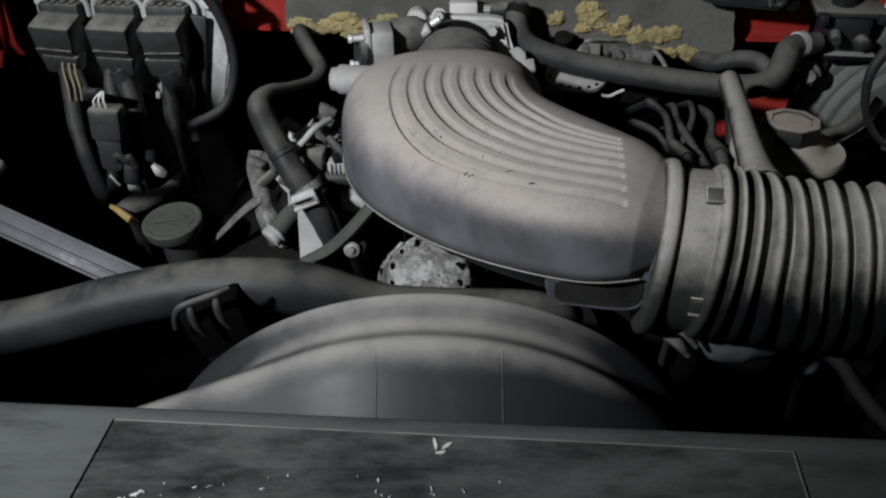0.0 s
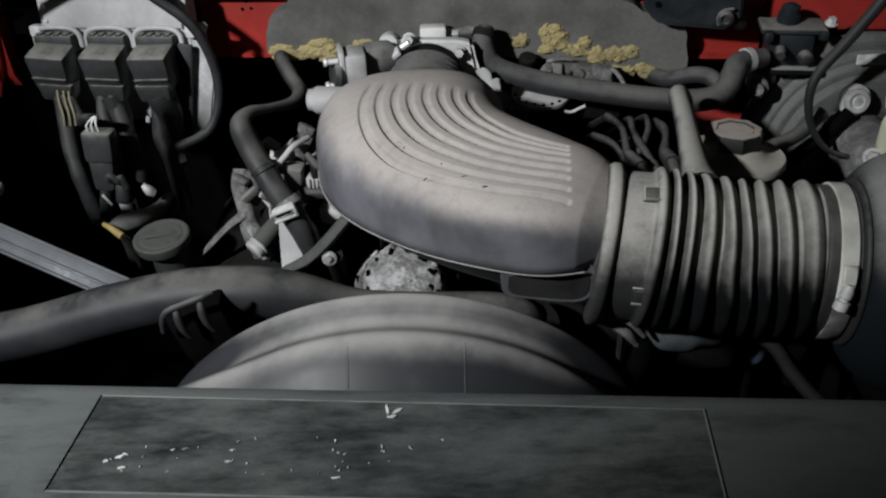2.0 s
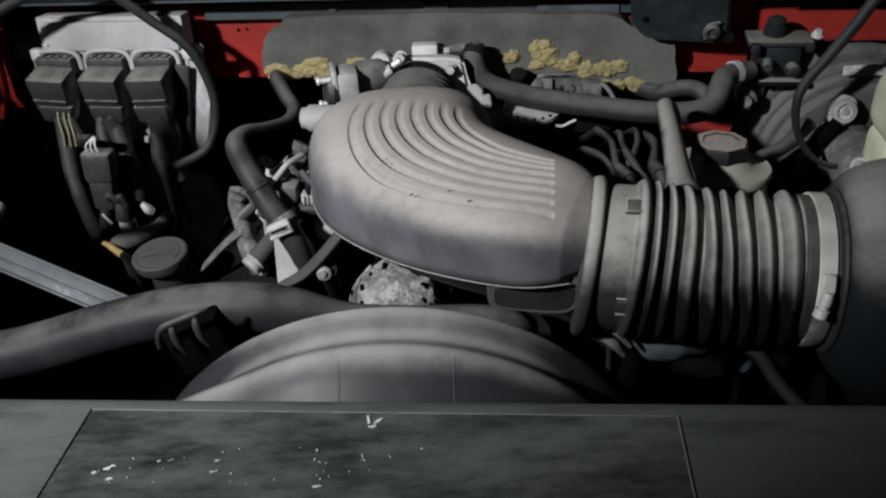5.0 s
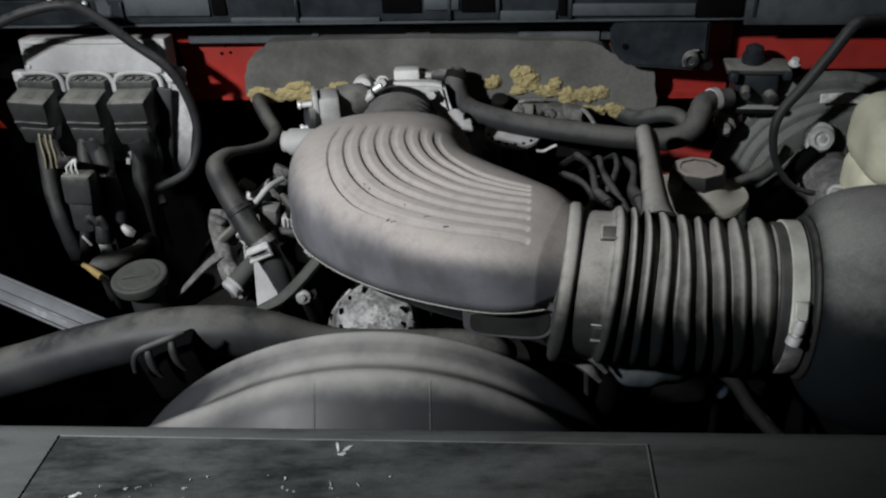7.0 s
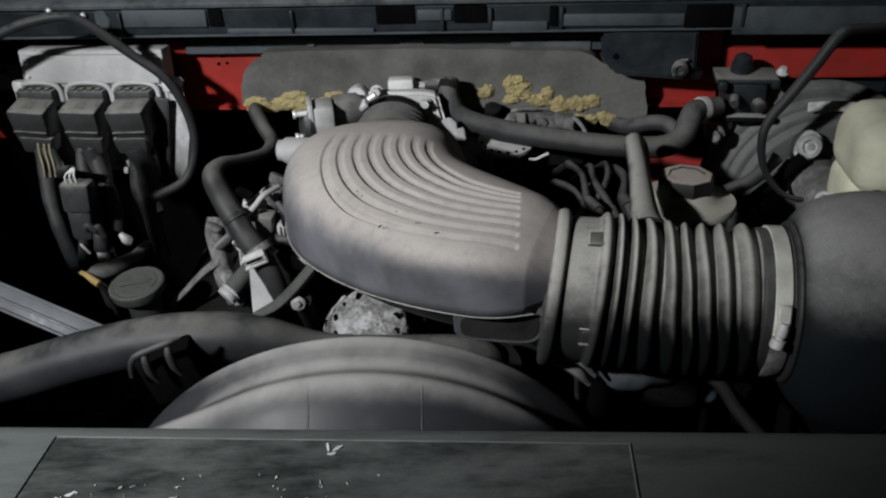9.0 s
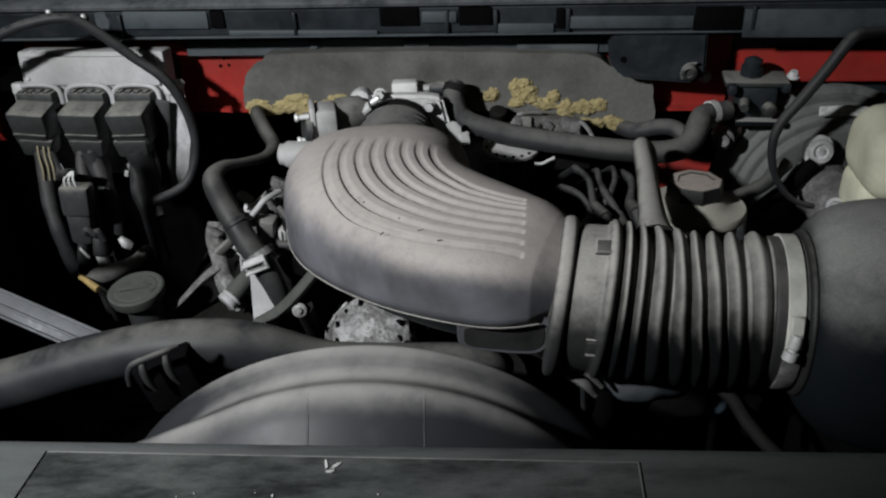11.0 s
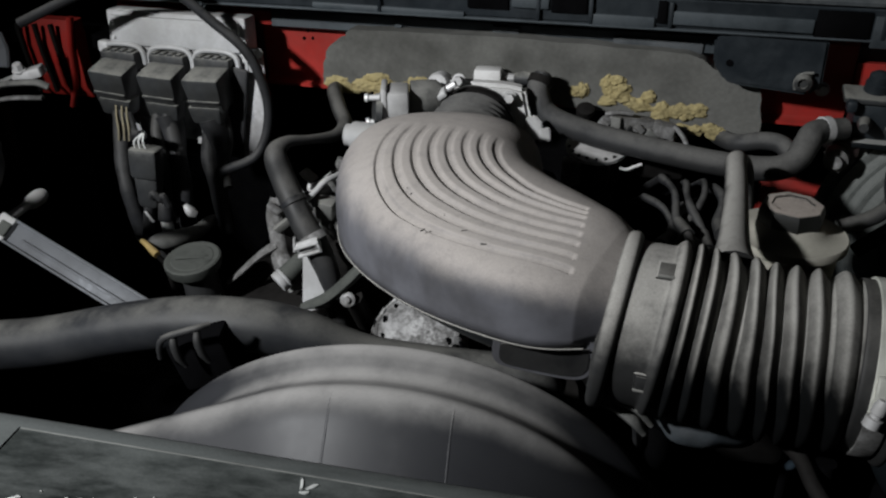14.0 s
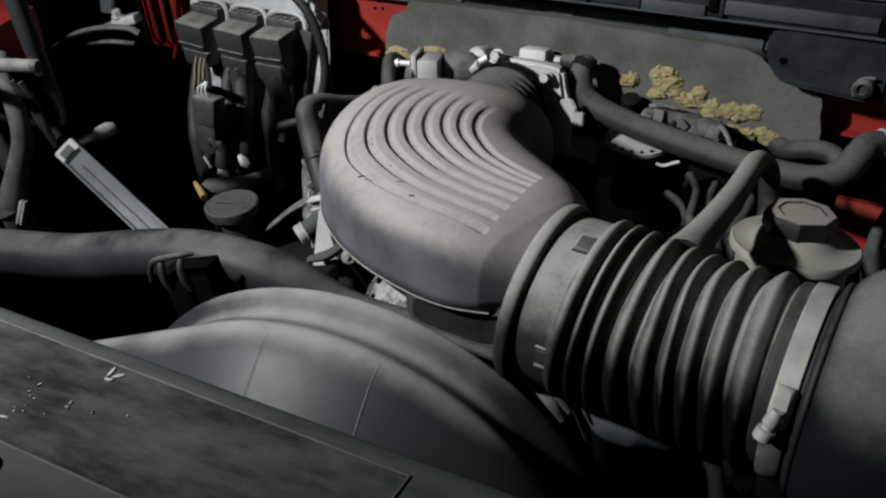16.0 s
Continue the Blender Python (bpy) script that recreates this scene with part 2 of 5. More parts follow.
def rbox(at, size, bevel=0.003, rot=(0, 0, 0), seg=2, bm=None, taper=1.0):
    b = bmesh.new()
    bmesh.ops.create_cube(b, size=1)
    for v in b.verts:
        k = taper if v.co.z < 0 else 1.0
        v.co = Vector((v.co.x * size[0] * k, v.co.y * size[1] * k, v.co.z * size[2]))
    if bevel:
        bmesh.ops.bevel(b, geom=b.edges[:], offset=bevel, segments=seg, profile=0.5, affect="EDGES", clamp_overlap=True)
    bmesh.ops.transform(b, matrix=pose(*at, *rot), verts=b.verts)
    if bm is None:
        return b
    me = bpy.data.meshes.new("piece")
    b.to_mesh(me)
    b.free()
    bm.from_mesh(me)
    bpy.data.meshes.remove(me)
    return bm


def bolt(at, axis, r=0.007, h=0.006, bm=None):
    """A hexagon head on a washer."""
    b = lathe(at, axis, [(0, r * 1.35), (h * 0.25, r * 1.35)], 20, bm)
    return lathe(Vector(at) + Vector(axis).normalized() * h * 0.2, axis, [(0, r), (h * 0.8, r), (h, r * 0.85)], 6, b)


def plate(outline, at, xdir, ydir, thick, bevel=0.0015, bm=None):
    """A flat plate: an outline of (u, v) in a plane, with thickness to its back."""
    b = bmesh.new()
    x, y = Vector(xdir).normalized(), Vector(ydir).normalized()
    n = x.cross(y).normalized()
    vs = [b.verts.new(Vector(at) + x * u + y * v) for u, v in outline]
    f = b.faces.new(vs)
    got = bmesh.ops.extrude_face_region(b, geom=[f])
    bmesh.ops.translate(b, verts=[v for v in got["geom"] if isinstance(v, bmesh.types.BMVert)], vec=-n * thick)
    if bevel:
        bmesh.ops.bevel(b, geom=b.edges[:], offset=bevel, segments=2, affect="EDGES", clamp_overlap=True)
    if bm is None:
        return b
    me = bpy.data.meshes.new("piece")
    b.to_mesh(me)
    b.free()
    bm.from_mesh(me)
    bpy.data.meshes.remove(me)
    return bm

# ---- large structure ----


def wall_y(x):
    """The line of the firewall, which stands a little askew to the walk."""
    return 0.945 - 0.09 * x


def slab(name, lo, hi, material, label, category):
    c = [(a + b) / 2 for a, b in zip(lo, hi)]
    return structure(name, rbox(c, [b - a for a, b in zip(lo, hi)], 0), material, label, category, 0)


slab("floor", (-3, -3, -0.1), (3, 3.4, 0), CONCRETE, "grey concrete workshop floor under the truck", "floor")
slab("wall_north", (-3, 3.4, 0), (3, 3.5, 2.7), PAINT, "plain painted workshop wall", "wall")
slab("wall_south", (-3, -3.1, 0), (3, -3, 2.7), PAINT, "plain painted workshop wall", "wall")
slab("wall_west", (-3.1, -3.1, 0), (-3, 3.5, 2.7), PAINT, "plain painted workshop wall", "wall")
slab("wall_east", (3, -3.1, 0), (3.1, 3.5, 2.7), PAINT, "plain painted workshop wall", "wall")
slab("ceiling", (-3.1, -3.1, 2.7), (3.1, 3.5, 2.8), PAINT, "plain workshop ceiling", "ceiling")


def strip(x0, x1, rows, steps=24):
    """A sheet along x; rows of (offset from the firewall line, z), given as a closed outline."""
    rings = []
    for i in range(steps + 1):
        x = x0 + (x1 - x0) * i / steps
        rings.append([(x, wall_y(x) + d, z) for d, z in rows])
    return rings_to_bm(rings)


# Firewall: a red upper panel with a folded lower flange, a lower bulkhead coloured black as shade behind it.
firewall = structure("firewall", strip(-0.458, 0.402, [(0, 1.098), (-0.004, 1.095), (-0.010, 1.094), (-0.010, 1.0905), (0.002, 1.0905), (0.012, 1.10), (0.012, 1.225), (0, 1.225)]),
                     RED, "red painted firewall panel of a truck engine bay", "firewall")
part("side_panel", strip(0.404, 0.80, [(-0.002, 1.131), (-0.006, 1.128), (-0.006, 1.125), (0.010, 1.125), (0.010, 1.160), (0.002, 1.160)], 12), RED, firewall)
# Blue-black sheet stands for the cowl's shadow above the red strip.
part("upper_shade", strip(0.404, 0.80, [(0.012, 1.10), (0.012, 1.225), (0.020, 1.225), (0.020, 1.10)], 12), COWL, firewall, "dark panel standing for the shade above the red strip")
holes = bmesh.new()
for x, z, r in ((-0.205, 1.158, 0.0022), (-0.211, 1.148, 0.0020), (-0.200, 1.149, 0.0018), (-0.199, 1.159, 0.0016)):
    lathe((x, wall_y(x) - 0.0012, z), (0, -1, 0), [(-0.004, r), (0, r)], 12, holes)
part("hole", holes, NEAR_BLACK, firewall, "small drilled holes")
structure("bulkhead", strip(-0.8, 0.85, [(0.16, 0.45), (0.16, 1.11), (0.013, 1.112), (0.013, 1.13), (0.19, 1.13), (0.19, 0.45)]), NEAR_BLACK,
          "lower bulkhead behind the engine, black for the shade there", "bulkhead")

part("left_post", strip(-0.600, -0.522, [(0.0, 1.048), (-0.012, 1.066), (-0.014, 1.120), (-0.004, 1.152), (0.012, 1.152), (0.012, 1.048)], 8), RED, firewall, "red painted body post beside the control unit")
for x in (-0.592, -0.568, -0.546):
    part("post_rib", tube([(x - 0.004, 0.976, 1.150), (x, 0.974, 1.112), (x + 0.004, 0.978, 1.060)], 0.0045, 8, 4, 0.7), IRON, firewall, "dark upright stripe on the post")
part("post_fold", tube([(-0.521, 0.978, 1.160), (-0.527, 0.974, 1.120), (-0.534, 0.976, 1.075), (-0.548, 0.980, 1.040)], 0.006, 10, 5, 0.6), RED, firewall)
part("lower_patch", strip(0.350, 0.448, [(0.055, 0.931), (0.075, 0.986), (0.085, 0.986), (0.085, 0.931)], 6), RED, firewall, "red painted panel low behind the reservoir")

# Cowl: a stepped blue-black panel above the firewall.
cowl = structure("cowl", strip(-0.8, 0.85, [(-0.050, 1.199), (-0.054, 1.203), (-0.055, 1.229), (-0.050, 1.234), (0.3, 1.268), (0.3, 1.255), (0.0, 1.216), (-0.036, 1.196), (-0.044, 1.196)]),
                 COWL, "blue-black plastic cowl panel under the windscreen", "cowl")
part("lower_lip", strip(-0.245, 0.300, [(-0.012, 1.163), (-0.016, 1.166), (-0.014, 1.183), (-0.006, 1.188), (0.012, 1.192), (0.012, 1.163)]), COWL_DUSTY, cowl, "dusty lower lip strip")
# Thin black sheet added for the shade in the gap behind the cowl.
part("shade_sheet", strip(-0.8, 0.85, [(0.0, 1.178), (0.0, 1.222), (0.003, 1.222), (0.003, 1.178)]), NEAR_BLACK, cowl, "black sheet standing for the shade behind the cowl")
for x0, x1, z0, z1 in ((-0.003, 0.041, 1.211, 1.2315), (0.085, 0.122, 1.211, 1.2305), (0.341, 0.390, 1.199, 1.2275), (-0.198, -0.181, 1.211, 1.2305), (0.192, 0.201, 1.206, 1.2285)):
    xm = (x0 + x1) / 2
    part("slot", rbox((xm, wall_y(xm) - 0.0545, (z0 + z1) / 2), (x1 - x0, 0.006, z1 - z0), 0.0012, (0, 0, -5.1)), NEAR_BLACK, cowl, "dark open slot")
for x0, x1, z0, z1 in ((-0.300, -0.200, 1.211, 1.231), (0.203, 0.340, 1.205, 1.2185), (0.392, 0.700, 1.192, 1.2225), (-0.178, -0.006, 1.2005, 1.2075), (0.044, 0.083, 1.214, 1.2265), (0.124, 0.190, 1.2005, 1.212)):
    xm = (x0 + x1) / 2
    part("raised_panel", rbox((xm, wall_y(xm) - 0.0555, (z0 + z1) / 2), (x1 - x0, 0.005, z1 - z0), 0.0014, (-3, 0.6, -5.1)), COWL_DUSTY, cowl, "dusty raised panel")
for x in (-0.304, -0.1, 0.072, 0.126, 0.205, 0.402):
    part("rib", rbox((x, wall_y(x) - 0.0565, 1.215), (0.004, 0.006, 0.026), 0.001, (0, 0, -5)), COWL, cowl)
# The paler colour stands for the highlight along the cowl's upper edge.
part("ledge", strip(-0.8, 0.85, [(-0.059, 1.2335), (-0.060, 1.2370), (-0.057, 1.2395), (-0.035, 1.2420), (-0.035, 1.2350), (-0.050, 1.2335)]), PALE_COWL, cowl, "paler ledge with its highlight in the colour")
part("channel", strip(-0.8, 0.85, [(-0.0575, 1.1990), (-0.0585, 1.2002), (-0.0575, 1.2014), (-0.052, 1.2014), (-0.052, 1.1990)]), COWL_DUSTY, cowl, "folded lower edge")
for x0, x1, z in ((0.152, 0.246, 1.1715), (0.020, 0.050, 1.1755)):
    xm = (x0 + x1) / 2
    part("dusty_strip", rbox((xm, wall_y(xm) - 0.0165, z), (x1 - x0, 0.005, 0.012), 0.0015, (-4, 1.0, -5.1)), PALE_COWL, cowl, "dusty raised strip")
for x, d, z in ((-0.087, 0.016, 1.178), (-0.323, 0.016, 1.181), (-0.315, 0.056, 1.2005)):
    part("bolt", bolt((x, wall_y(x) - d, z), (0, -1, 0.2), 0.0055, 0.004), COWL_DUSTY, cowl)
for x, z in ((-0.386, 1.232), (-0.346, 1.226)):
    part("clip", lathe((x, wall_y(x) - 0.056, z), (0.1, -1, 0.4), [(-0.004, 0.0030), (0.003, 0.0036), (0.005, 0.0028), (0.006, 0.001)], 12), STEEL, cowl, "bright steel clip")
part("hinge_stop", plate([(-0.008, -0.012), (-0.010, 0.008), (0.004, 0.011), (0.009, -0.002), (0.006, -0.013)], (-0.325, 0.918, 1.222), (1, -0.09, 0), (0, 0.1, 1), 0.006, 0.0012), COWL_DUSTY, cowl)

# A black flange plate hangs from the cowl.
flange = thing("cowl_bracket", "black plastic bracket plate hanging from the cowl", "bracket", (0.29, 0.858, 1.155))
ol = [(-0.046, 0.045), (-0.044, 0.020), (-0.032, 0.004), (-0.022, 0.0), (0.05, -0.006), (0.062, 0.004), (0.062, 0.050), (-0.03, 0.052)]
part("plate", plate(ol, (0.296, 0.8575, 1.149), (1, -0.08, 0), (0, 0.12, 1), 0.012, 0.003), COWL, flange)
part("hole", lathe((0.267, 0.8620, 1.171), (0, -1, 0.1), [(-0.004, 0.0033), (0.0015, 0.0033)], 12), NEAR_BLACK, flange)
part("grommet", lathe((0.340, 0.8540, 1.157), (-0.3, -1, 0.1), [(-0.01, 0.009), (0.004, 0.0095), (0.008, 0.0085), (0.010, 0.0050), (0.006, 0.0045)], 16), PLASTIC, flange)
part("grommet_rim", tube([(0.332, 0.850, 1.150), (0.3305, 0.850, 1.158), (0.336, 0.850, 1.166), (0.346, 0.849, 1.168)], 0.0016, 8, 4), PALE_GREY, flange, "pale edge of the grommet")
part("bolt", bolt((0.366, 0.880, 1.141), (-0.1, -1, 0.2), 0.0055, 0.009), ALLOY_CASE, flange, "pale round bolt head")

# Insulation mat with a torn foam edge.
mat_outline = [(-0.180, 1.106), (-0.178, 1.130), (-0.172, 1.148), (-0.152, 1.160), (-0.124, 1.1735), (0.06, 1.1735), (0.205, 1.1700), (0.240, 1.1670), (0.262, 1.153), (0.300, 1.150),
               (0.311, 1.110), (0.312, 1.088), (0.295, 1.083), (0.26, 1.086), (0.235, 1.08), (0.20, 1.096), (0.12, 1.10), (0.05, 1.105), (-0.05, 1.105), (-0.12, 1.108)]
fine_outline = [(u + 0.0022 * noise.noise((u * 90, v * 90, 1)), v + 0.0022 * noise.noise((u * 90, v * 90, 5))) for u, v in [tuple(r) for r in spline([*mat_outline, mat_outline[0]], 5)][:-1]]
mat = thing("insulation_mat", "dusty grey insulation mat with a torn yellow foam edge", "mat", (0.05, 0.92, 1.09))
part("mat", plate([(u * 1.004, v - 1.1) for u, v in fine_outline], (0, wall_y(0) - 0.034, 1.1), (1, -0.09, 0), (0, 0, 1), 0.0335, 0), PAD, mat)


def lump(at, r, bm, seed):
    b = bmesh.new()
    bmesh.ops.create_icosphere(b, subdivisions=4, radius=1)
    for v in b.verts:
        n = v.co.copy()
        k = 1 + 0.40 * noise.noise(n * 1.4 + Vector((seed, 0, 0))) + 0.26 * noise.noise(n * 3.0 + Vector((0, seed, 0))) + 0.10 * noise.noise(n * 9.0 + Vector((0, 0, seed)))
        v.co = Vector(at) + Vector((n.x * r[0], n.y * r[1], n.z * r[2])) * k
    me = bpy.data.meshes.new("piece")
    b.to_mesh(me)
    b.free()
    bm.from_mesh(me)
    bpy.data.meshes.remove(me)


foam = bmesh.new()
rnd = random.Random(4)
for x0, x1, z0, z1, n in ((-0.172, -0.03, 1.099, 1.110, 70), (-0.13, -0.05, 1.108, 1.119, 18), (0.105, 0.125, 1.114, 1.126, 4), (0.148, 0.170, 1.110, 1.137, 18), (0.168, 0.200, 1.106, 1.120, 14),
                          (0.208, 0.252, 1.099, 1.111, 24), (0.20, 0.285, 1.084, 1.090, 10)):
    for _ in range(n):
        x, z = rnd.uniform(x0, x1), rnd.uniform(z0, z1)
        r = rnd.uniform(0.0035, 0.0095) * 0.85
        lump((x, wall_y(x) - 0.0345, z), (r * rnd.uniform(0.9, 1.6), r * 0.55, r * rnd.uniform(0.5, 1.1)), foam, rnd.uniform(0, 50))
tagged(part("torn_foam", foam, FOAM, mat, "lumpy torn yellow foam"), kind="stuff")

# Inner wings and undertray, coloured near black for the bay's shade, and the dark block of the engine.
structure("inner_wing_left", rbox((-0.66, 0.5, 0.85), (0.03, 1.0, 0.62), 0.008), NEAR_BLACK, "inner wing panel, black for the shade of the engine bay", "inner wing")
structure("inner_wing_right", rbox((0.74, 0.5, 0.80), (0.03, 1.0, 0.62), 0.008), NEAR_BLACK, "inner wing panel, black for the shade of the engine bay", "inner wing")
structure("undertray", rbox((0.04, 0.5, 0.52), (1.5, 1.05, 0.03), 0.005), NEAR_BLACK, "undertray, black for the shade beneath the engine", "undertray")
structure("wing_rail", rbox((-0.590, 0.700, 1.140), (0.110, 0.10, 0.060), 0.008, (8, 6, 4)), RED, "red painted wing rail beside the bay", "wing rail")

# ---- engine ----
engine = thing("engine_block", "grimy dark iron engine block with alloy manifold", "engine", (0, 0.74, 0.535))
part("block", rbox((0.0, 0.76, 0.70), (0.42, 0.36, 0.32), 0.02), IRON, engine)
part("rocker_cover", rbox((-0.19, 0.80, 0.885), (0.15, 0.30, 0.085), 0.02, (0, -18, 0)), IRON, engine)
part("rocker_cover", rbox((0.19, 0.79, 0.885), (0.15, 0.30, 0.085), 0.02, (0, 18, 0)), IRON, engine)
part("manifold", rbox((0.03, 0.80, 0.955), (0.15, 0.16, 0.17), 0.018), IRON, engine, "dark cast intake manifold")
part("front_cover", rbox((0.0, 0.60, 0.76), (0.30, 0.08, 0.34), 0.02), IRON, engine)
part("thermostat_neck", lathe((0.1, 0.60, 0.90), (0.1, -0.25, 1), [(0, 0.03), (0.05, 0.026), (0.06, 0.032)], 20), IRON, engine)
# ---- radiator cover ----


def rear_y(x):
    return 0.2915 - 0.062 * x


def along(x0, x1, rows, steps=40):
    rings = []
    for i in range(steps + 1):
        x = x0 + (x1 - x0) * i / steps
        rings.append([(x, rear_y(x) + d, z) for d, z in rows])
    return rings_to_bm(rings)


cover = thing("radiator_cover", "scuffed black plastic radiator cover with a stained label panel", "cover", (0.05, 0.15, 0.54))
part("panel", along(-0.70, 0.78, [(-0.28, 0.54), (-0.28, 1.135), (-0.276, 1.146), (-0.266, 1.1515), (-0.130, 1.1530), (-0.085, 1.1532), (-0.060, 1.1533), (-0.035, 1.1533), (-0.012, 1.1533), (-0.006, 1.1525), (-0.002, 1.149), (0, 1.143), (0, 1.115), (-0.02, 1.11), (-0.02, 0.54)]), COVER, cover)
corners = [(-0.155, 0.2865), (0.165, 0.2650), (0.160, 0.2030), (-0.1605, 0.2215)]
decal = part("label_panel", plate([(x, y) for x, y in corners], (0, 0, 1.1540), (1, 0, 0), (0, 1, 0), 0.004, 0.0003), DECAL, cover, "stained black label panel with pale worn edges")
edge = bmesh.new()
for (xa, ya), (xb, yb) in ((corners[0], corners[1]), (corners[1], corners[2]), (corners[2], corners[3])):
    tube([(xa, ya, 1.1536), ((xa + xb) / 2, (ya + yb) / 2, 1.1537), (xb, yb, 1.1536)], 0.0007, 8, 6, 1, edge)
part("worn_edge", edge, EDGE, decal, "pale worn edge")
# Black line drawn for the shadow in the panel's left edge groove.
part("groove_shade", tube([(*corners[0], 1.1539), (-0.1577, 0.254, 1.1540), (*corners[3], 1.1539)], 0.0006, 6, 6), NEAR_BLACK, decal, "dark line for the shadow in the edge groove")
fastener = part("fastener", lathe((-0.0050, 0.1980, 1.1505), (0, 0, 1), [(0, 0.0080), (0.0032, 0.0080), (0.0038, 0.0072), (0.0032, 0.0064), (0.0026, 0.0060)], 28), NEAR_BLACK, cover, "round push fastener in a recess")
part("fastener_head", lathe((-0.0050, 0.1980, 1.1515), (0, 0, 1), [(0, 0.0040), (0.0022, 0.0040), (0.0028, 0.0030), (0.0022, 0.0015)], 20), COWL, fastener)
rnd = random.Random(11)


def flake(x, y, a, b, turn, ragged=0.45):
    """A thin ragged fleck of white on the label panel."""
    bm, n = bmesh.new(), 9
    pts = [(x + a * (0.6 + 0.4 * rnd.random()) * math.cos(turn) * math.cos(k * 2 * math.pi / n) - b * math.sin(turn) * math.sin(k * 2 * math.pi / n),
            y + a * math.sin(turn) * math.cos(k * 2 * math.pi / n) + b * (0.5 + 0.5 * rnd.random()) * math.cos(turn) * math.sin(k * 2 * math.pi / n)) for k in range(n)]
    pts = [(x + (u - x) * rnd.uniform(ragged, 1.1), y + (v - y) * rnd.uniform(ragged, 1.1)) for u, v in pts]
    top = [bm.verts.new((u, v, 1.15465)) for u, v in pts]
    low = [bm.verts.new((u, v, 1.1530)) for u, v in pts]
    bm.faces.new(top)
    bm.faces.new(low[::-1])
    for k in range(n):
        bm.faces.new((top[k], low[k], low[(k + 1) % n], top[(k + 1) % n]))
    part("scratch", bm, WHITE, decal, "white scratch", 0)


for x, y, a, b, turn in ((0.0010, 0.2700, 0.0012, 0.0065, 0.15), (0.0065, 0.2690, 0.0014, 0.0050, -0.75), (0.0040, 0.2650, 0.0040, 0.0014, 0.1),
                         (-0.130, 0.2420, 0.0060, 0.0022, 0.5), (-0.137, 0.2390, 0.0030, 0.0016, 0.2), (-0.128, 0.2345, 0.0050, 0.0012, 0.0), (-0.105, 0.2455, 0.0022, 0.0009, 0.3), (-0.099, 0.2460, 0.0028, 0.0009, 0.4),
                         (-0.075, 0.2445, 0.0026, 0.0008, 0.1), (-0.076, 0.2370, 0.0030, 0.0009, 0.0), (-0.057, 0.2280, 0.0014, 0.0008, 0.4), (-0.024, 0.2490, 0.0008, 0.0028, 0.0), (-0.0245, 0.2430, 0.0009, 0.0022, 0.1),
                         (-0.022, 0.2250, 0.0050, 0.0009, 0.05), (0.000, 0.2440, 0.0005, 0.0036, 0.2), (0.014, 0.2430, 0.0005, 0.0022, 0.5), (0.030, 0.2480, 0.0011, 0.0007, 0.0), (-0.066, 0.2355, 0.0010, 0.0008, 0.0)):
    flake(x, y, a * 0.8, b * 0.8, turn, 0.9 if x > -0.01 and y > 0.26 else 0.25)
for _ in range(26):
    flake(rnd.choice((-0.128, -0.1, -0.07, -0.02, 0.0)) + rnd.gauss(0, 0.008), rnd.uniform(0.226, 0.252), rnd.uniform(0.0003, 0.0010), rnd.uniform(0.0002, 0.0005), rnd.uniform(0, 3))

# ---- fan shroud ----
shroud = thing("fan_shroud", "dusty black plastic fan shroud ring behind the radiator", "fan shroud", (-0.012, 0.42, 0.54))
CX, CZ = -0.015, 0.789
PROFILE = spline([(0.335, 0.140), (0.375, 0.172), (0.405, 0.2005), (0.425, 0.2190), (0.441, 0.2335), (0.453, 0.2440), (0.463, 0.2500), (0.4715, 0.2525), (0.478, 0.2521), (0.485, 0.2492), (0.491, 0.2470), (0.497, 0.2465), (0.503, 0.2480), (0.509, 0.2508), (0.515, 0.2536), (0.521, 0.2553), (0.5255, 0.2545), (0.527, 0.2490)], 5)


def shroud_z(x, y, r):
    d = (x - CX)
    dome = CZ + math.sqrt(max(r * r - d * d, 0.0)) if abs(d) < r else CZ
    f = min(max((0.494 - y) / 0.010, 0), 1)
    f = f * f * (3 - 2 * f)
    flat = CZ + math.sqrt(r * r - 0.0064) + 0.42 * (d + 0.08) if d < -0.08 else 0.0
    return dome + (max(flat, dome) - dome) * f


rings = []
for y, r in PROFILE:
    ring = []
    for k in range(121):
        a = math.pi * k / 120
        x = CX - math.cos(a) * r
        f = min(max((0.494 - y) / 0.010, 0), 1)
        f = f * f * (3 - 2 * f)
        x = CX + (x - CX) * (1 + 0.55 * f)
        ring.append((x, y - 0.005, shroud_z(x, y, r)))
    rings.append(ring)
back = [[(x, y + 0.0005, z - 0.004) for x, y, z in r] for r in reversed(rings)]
part("shell", rings_to_bm(rings + back, closed=False), SHROUD, shroud)
for x in (-0.047, 0.044):
    rr = [(x, y - 0.005, shroud_z(x, y, r) - 0.0005) for y, r in PROFILE if 0.40 < y < 0.474][::3]
    part("seam", tube(rr, 0.0013, 10, 2, 0.42), SHROUD, shroud, "moulded seam")
part("skirt", rbox((-0.012, 0.33, 0.78), (0.66, 0.02, 0.48), 0.004), SHROUD, shroud)

# ---- upper radiator hose with its clip ----
rad = thing("radiator_hose", "dusty black upper radiator hose curving across the bay", "hose", (-0.2, 0.58, 0.96))
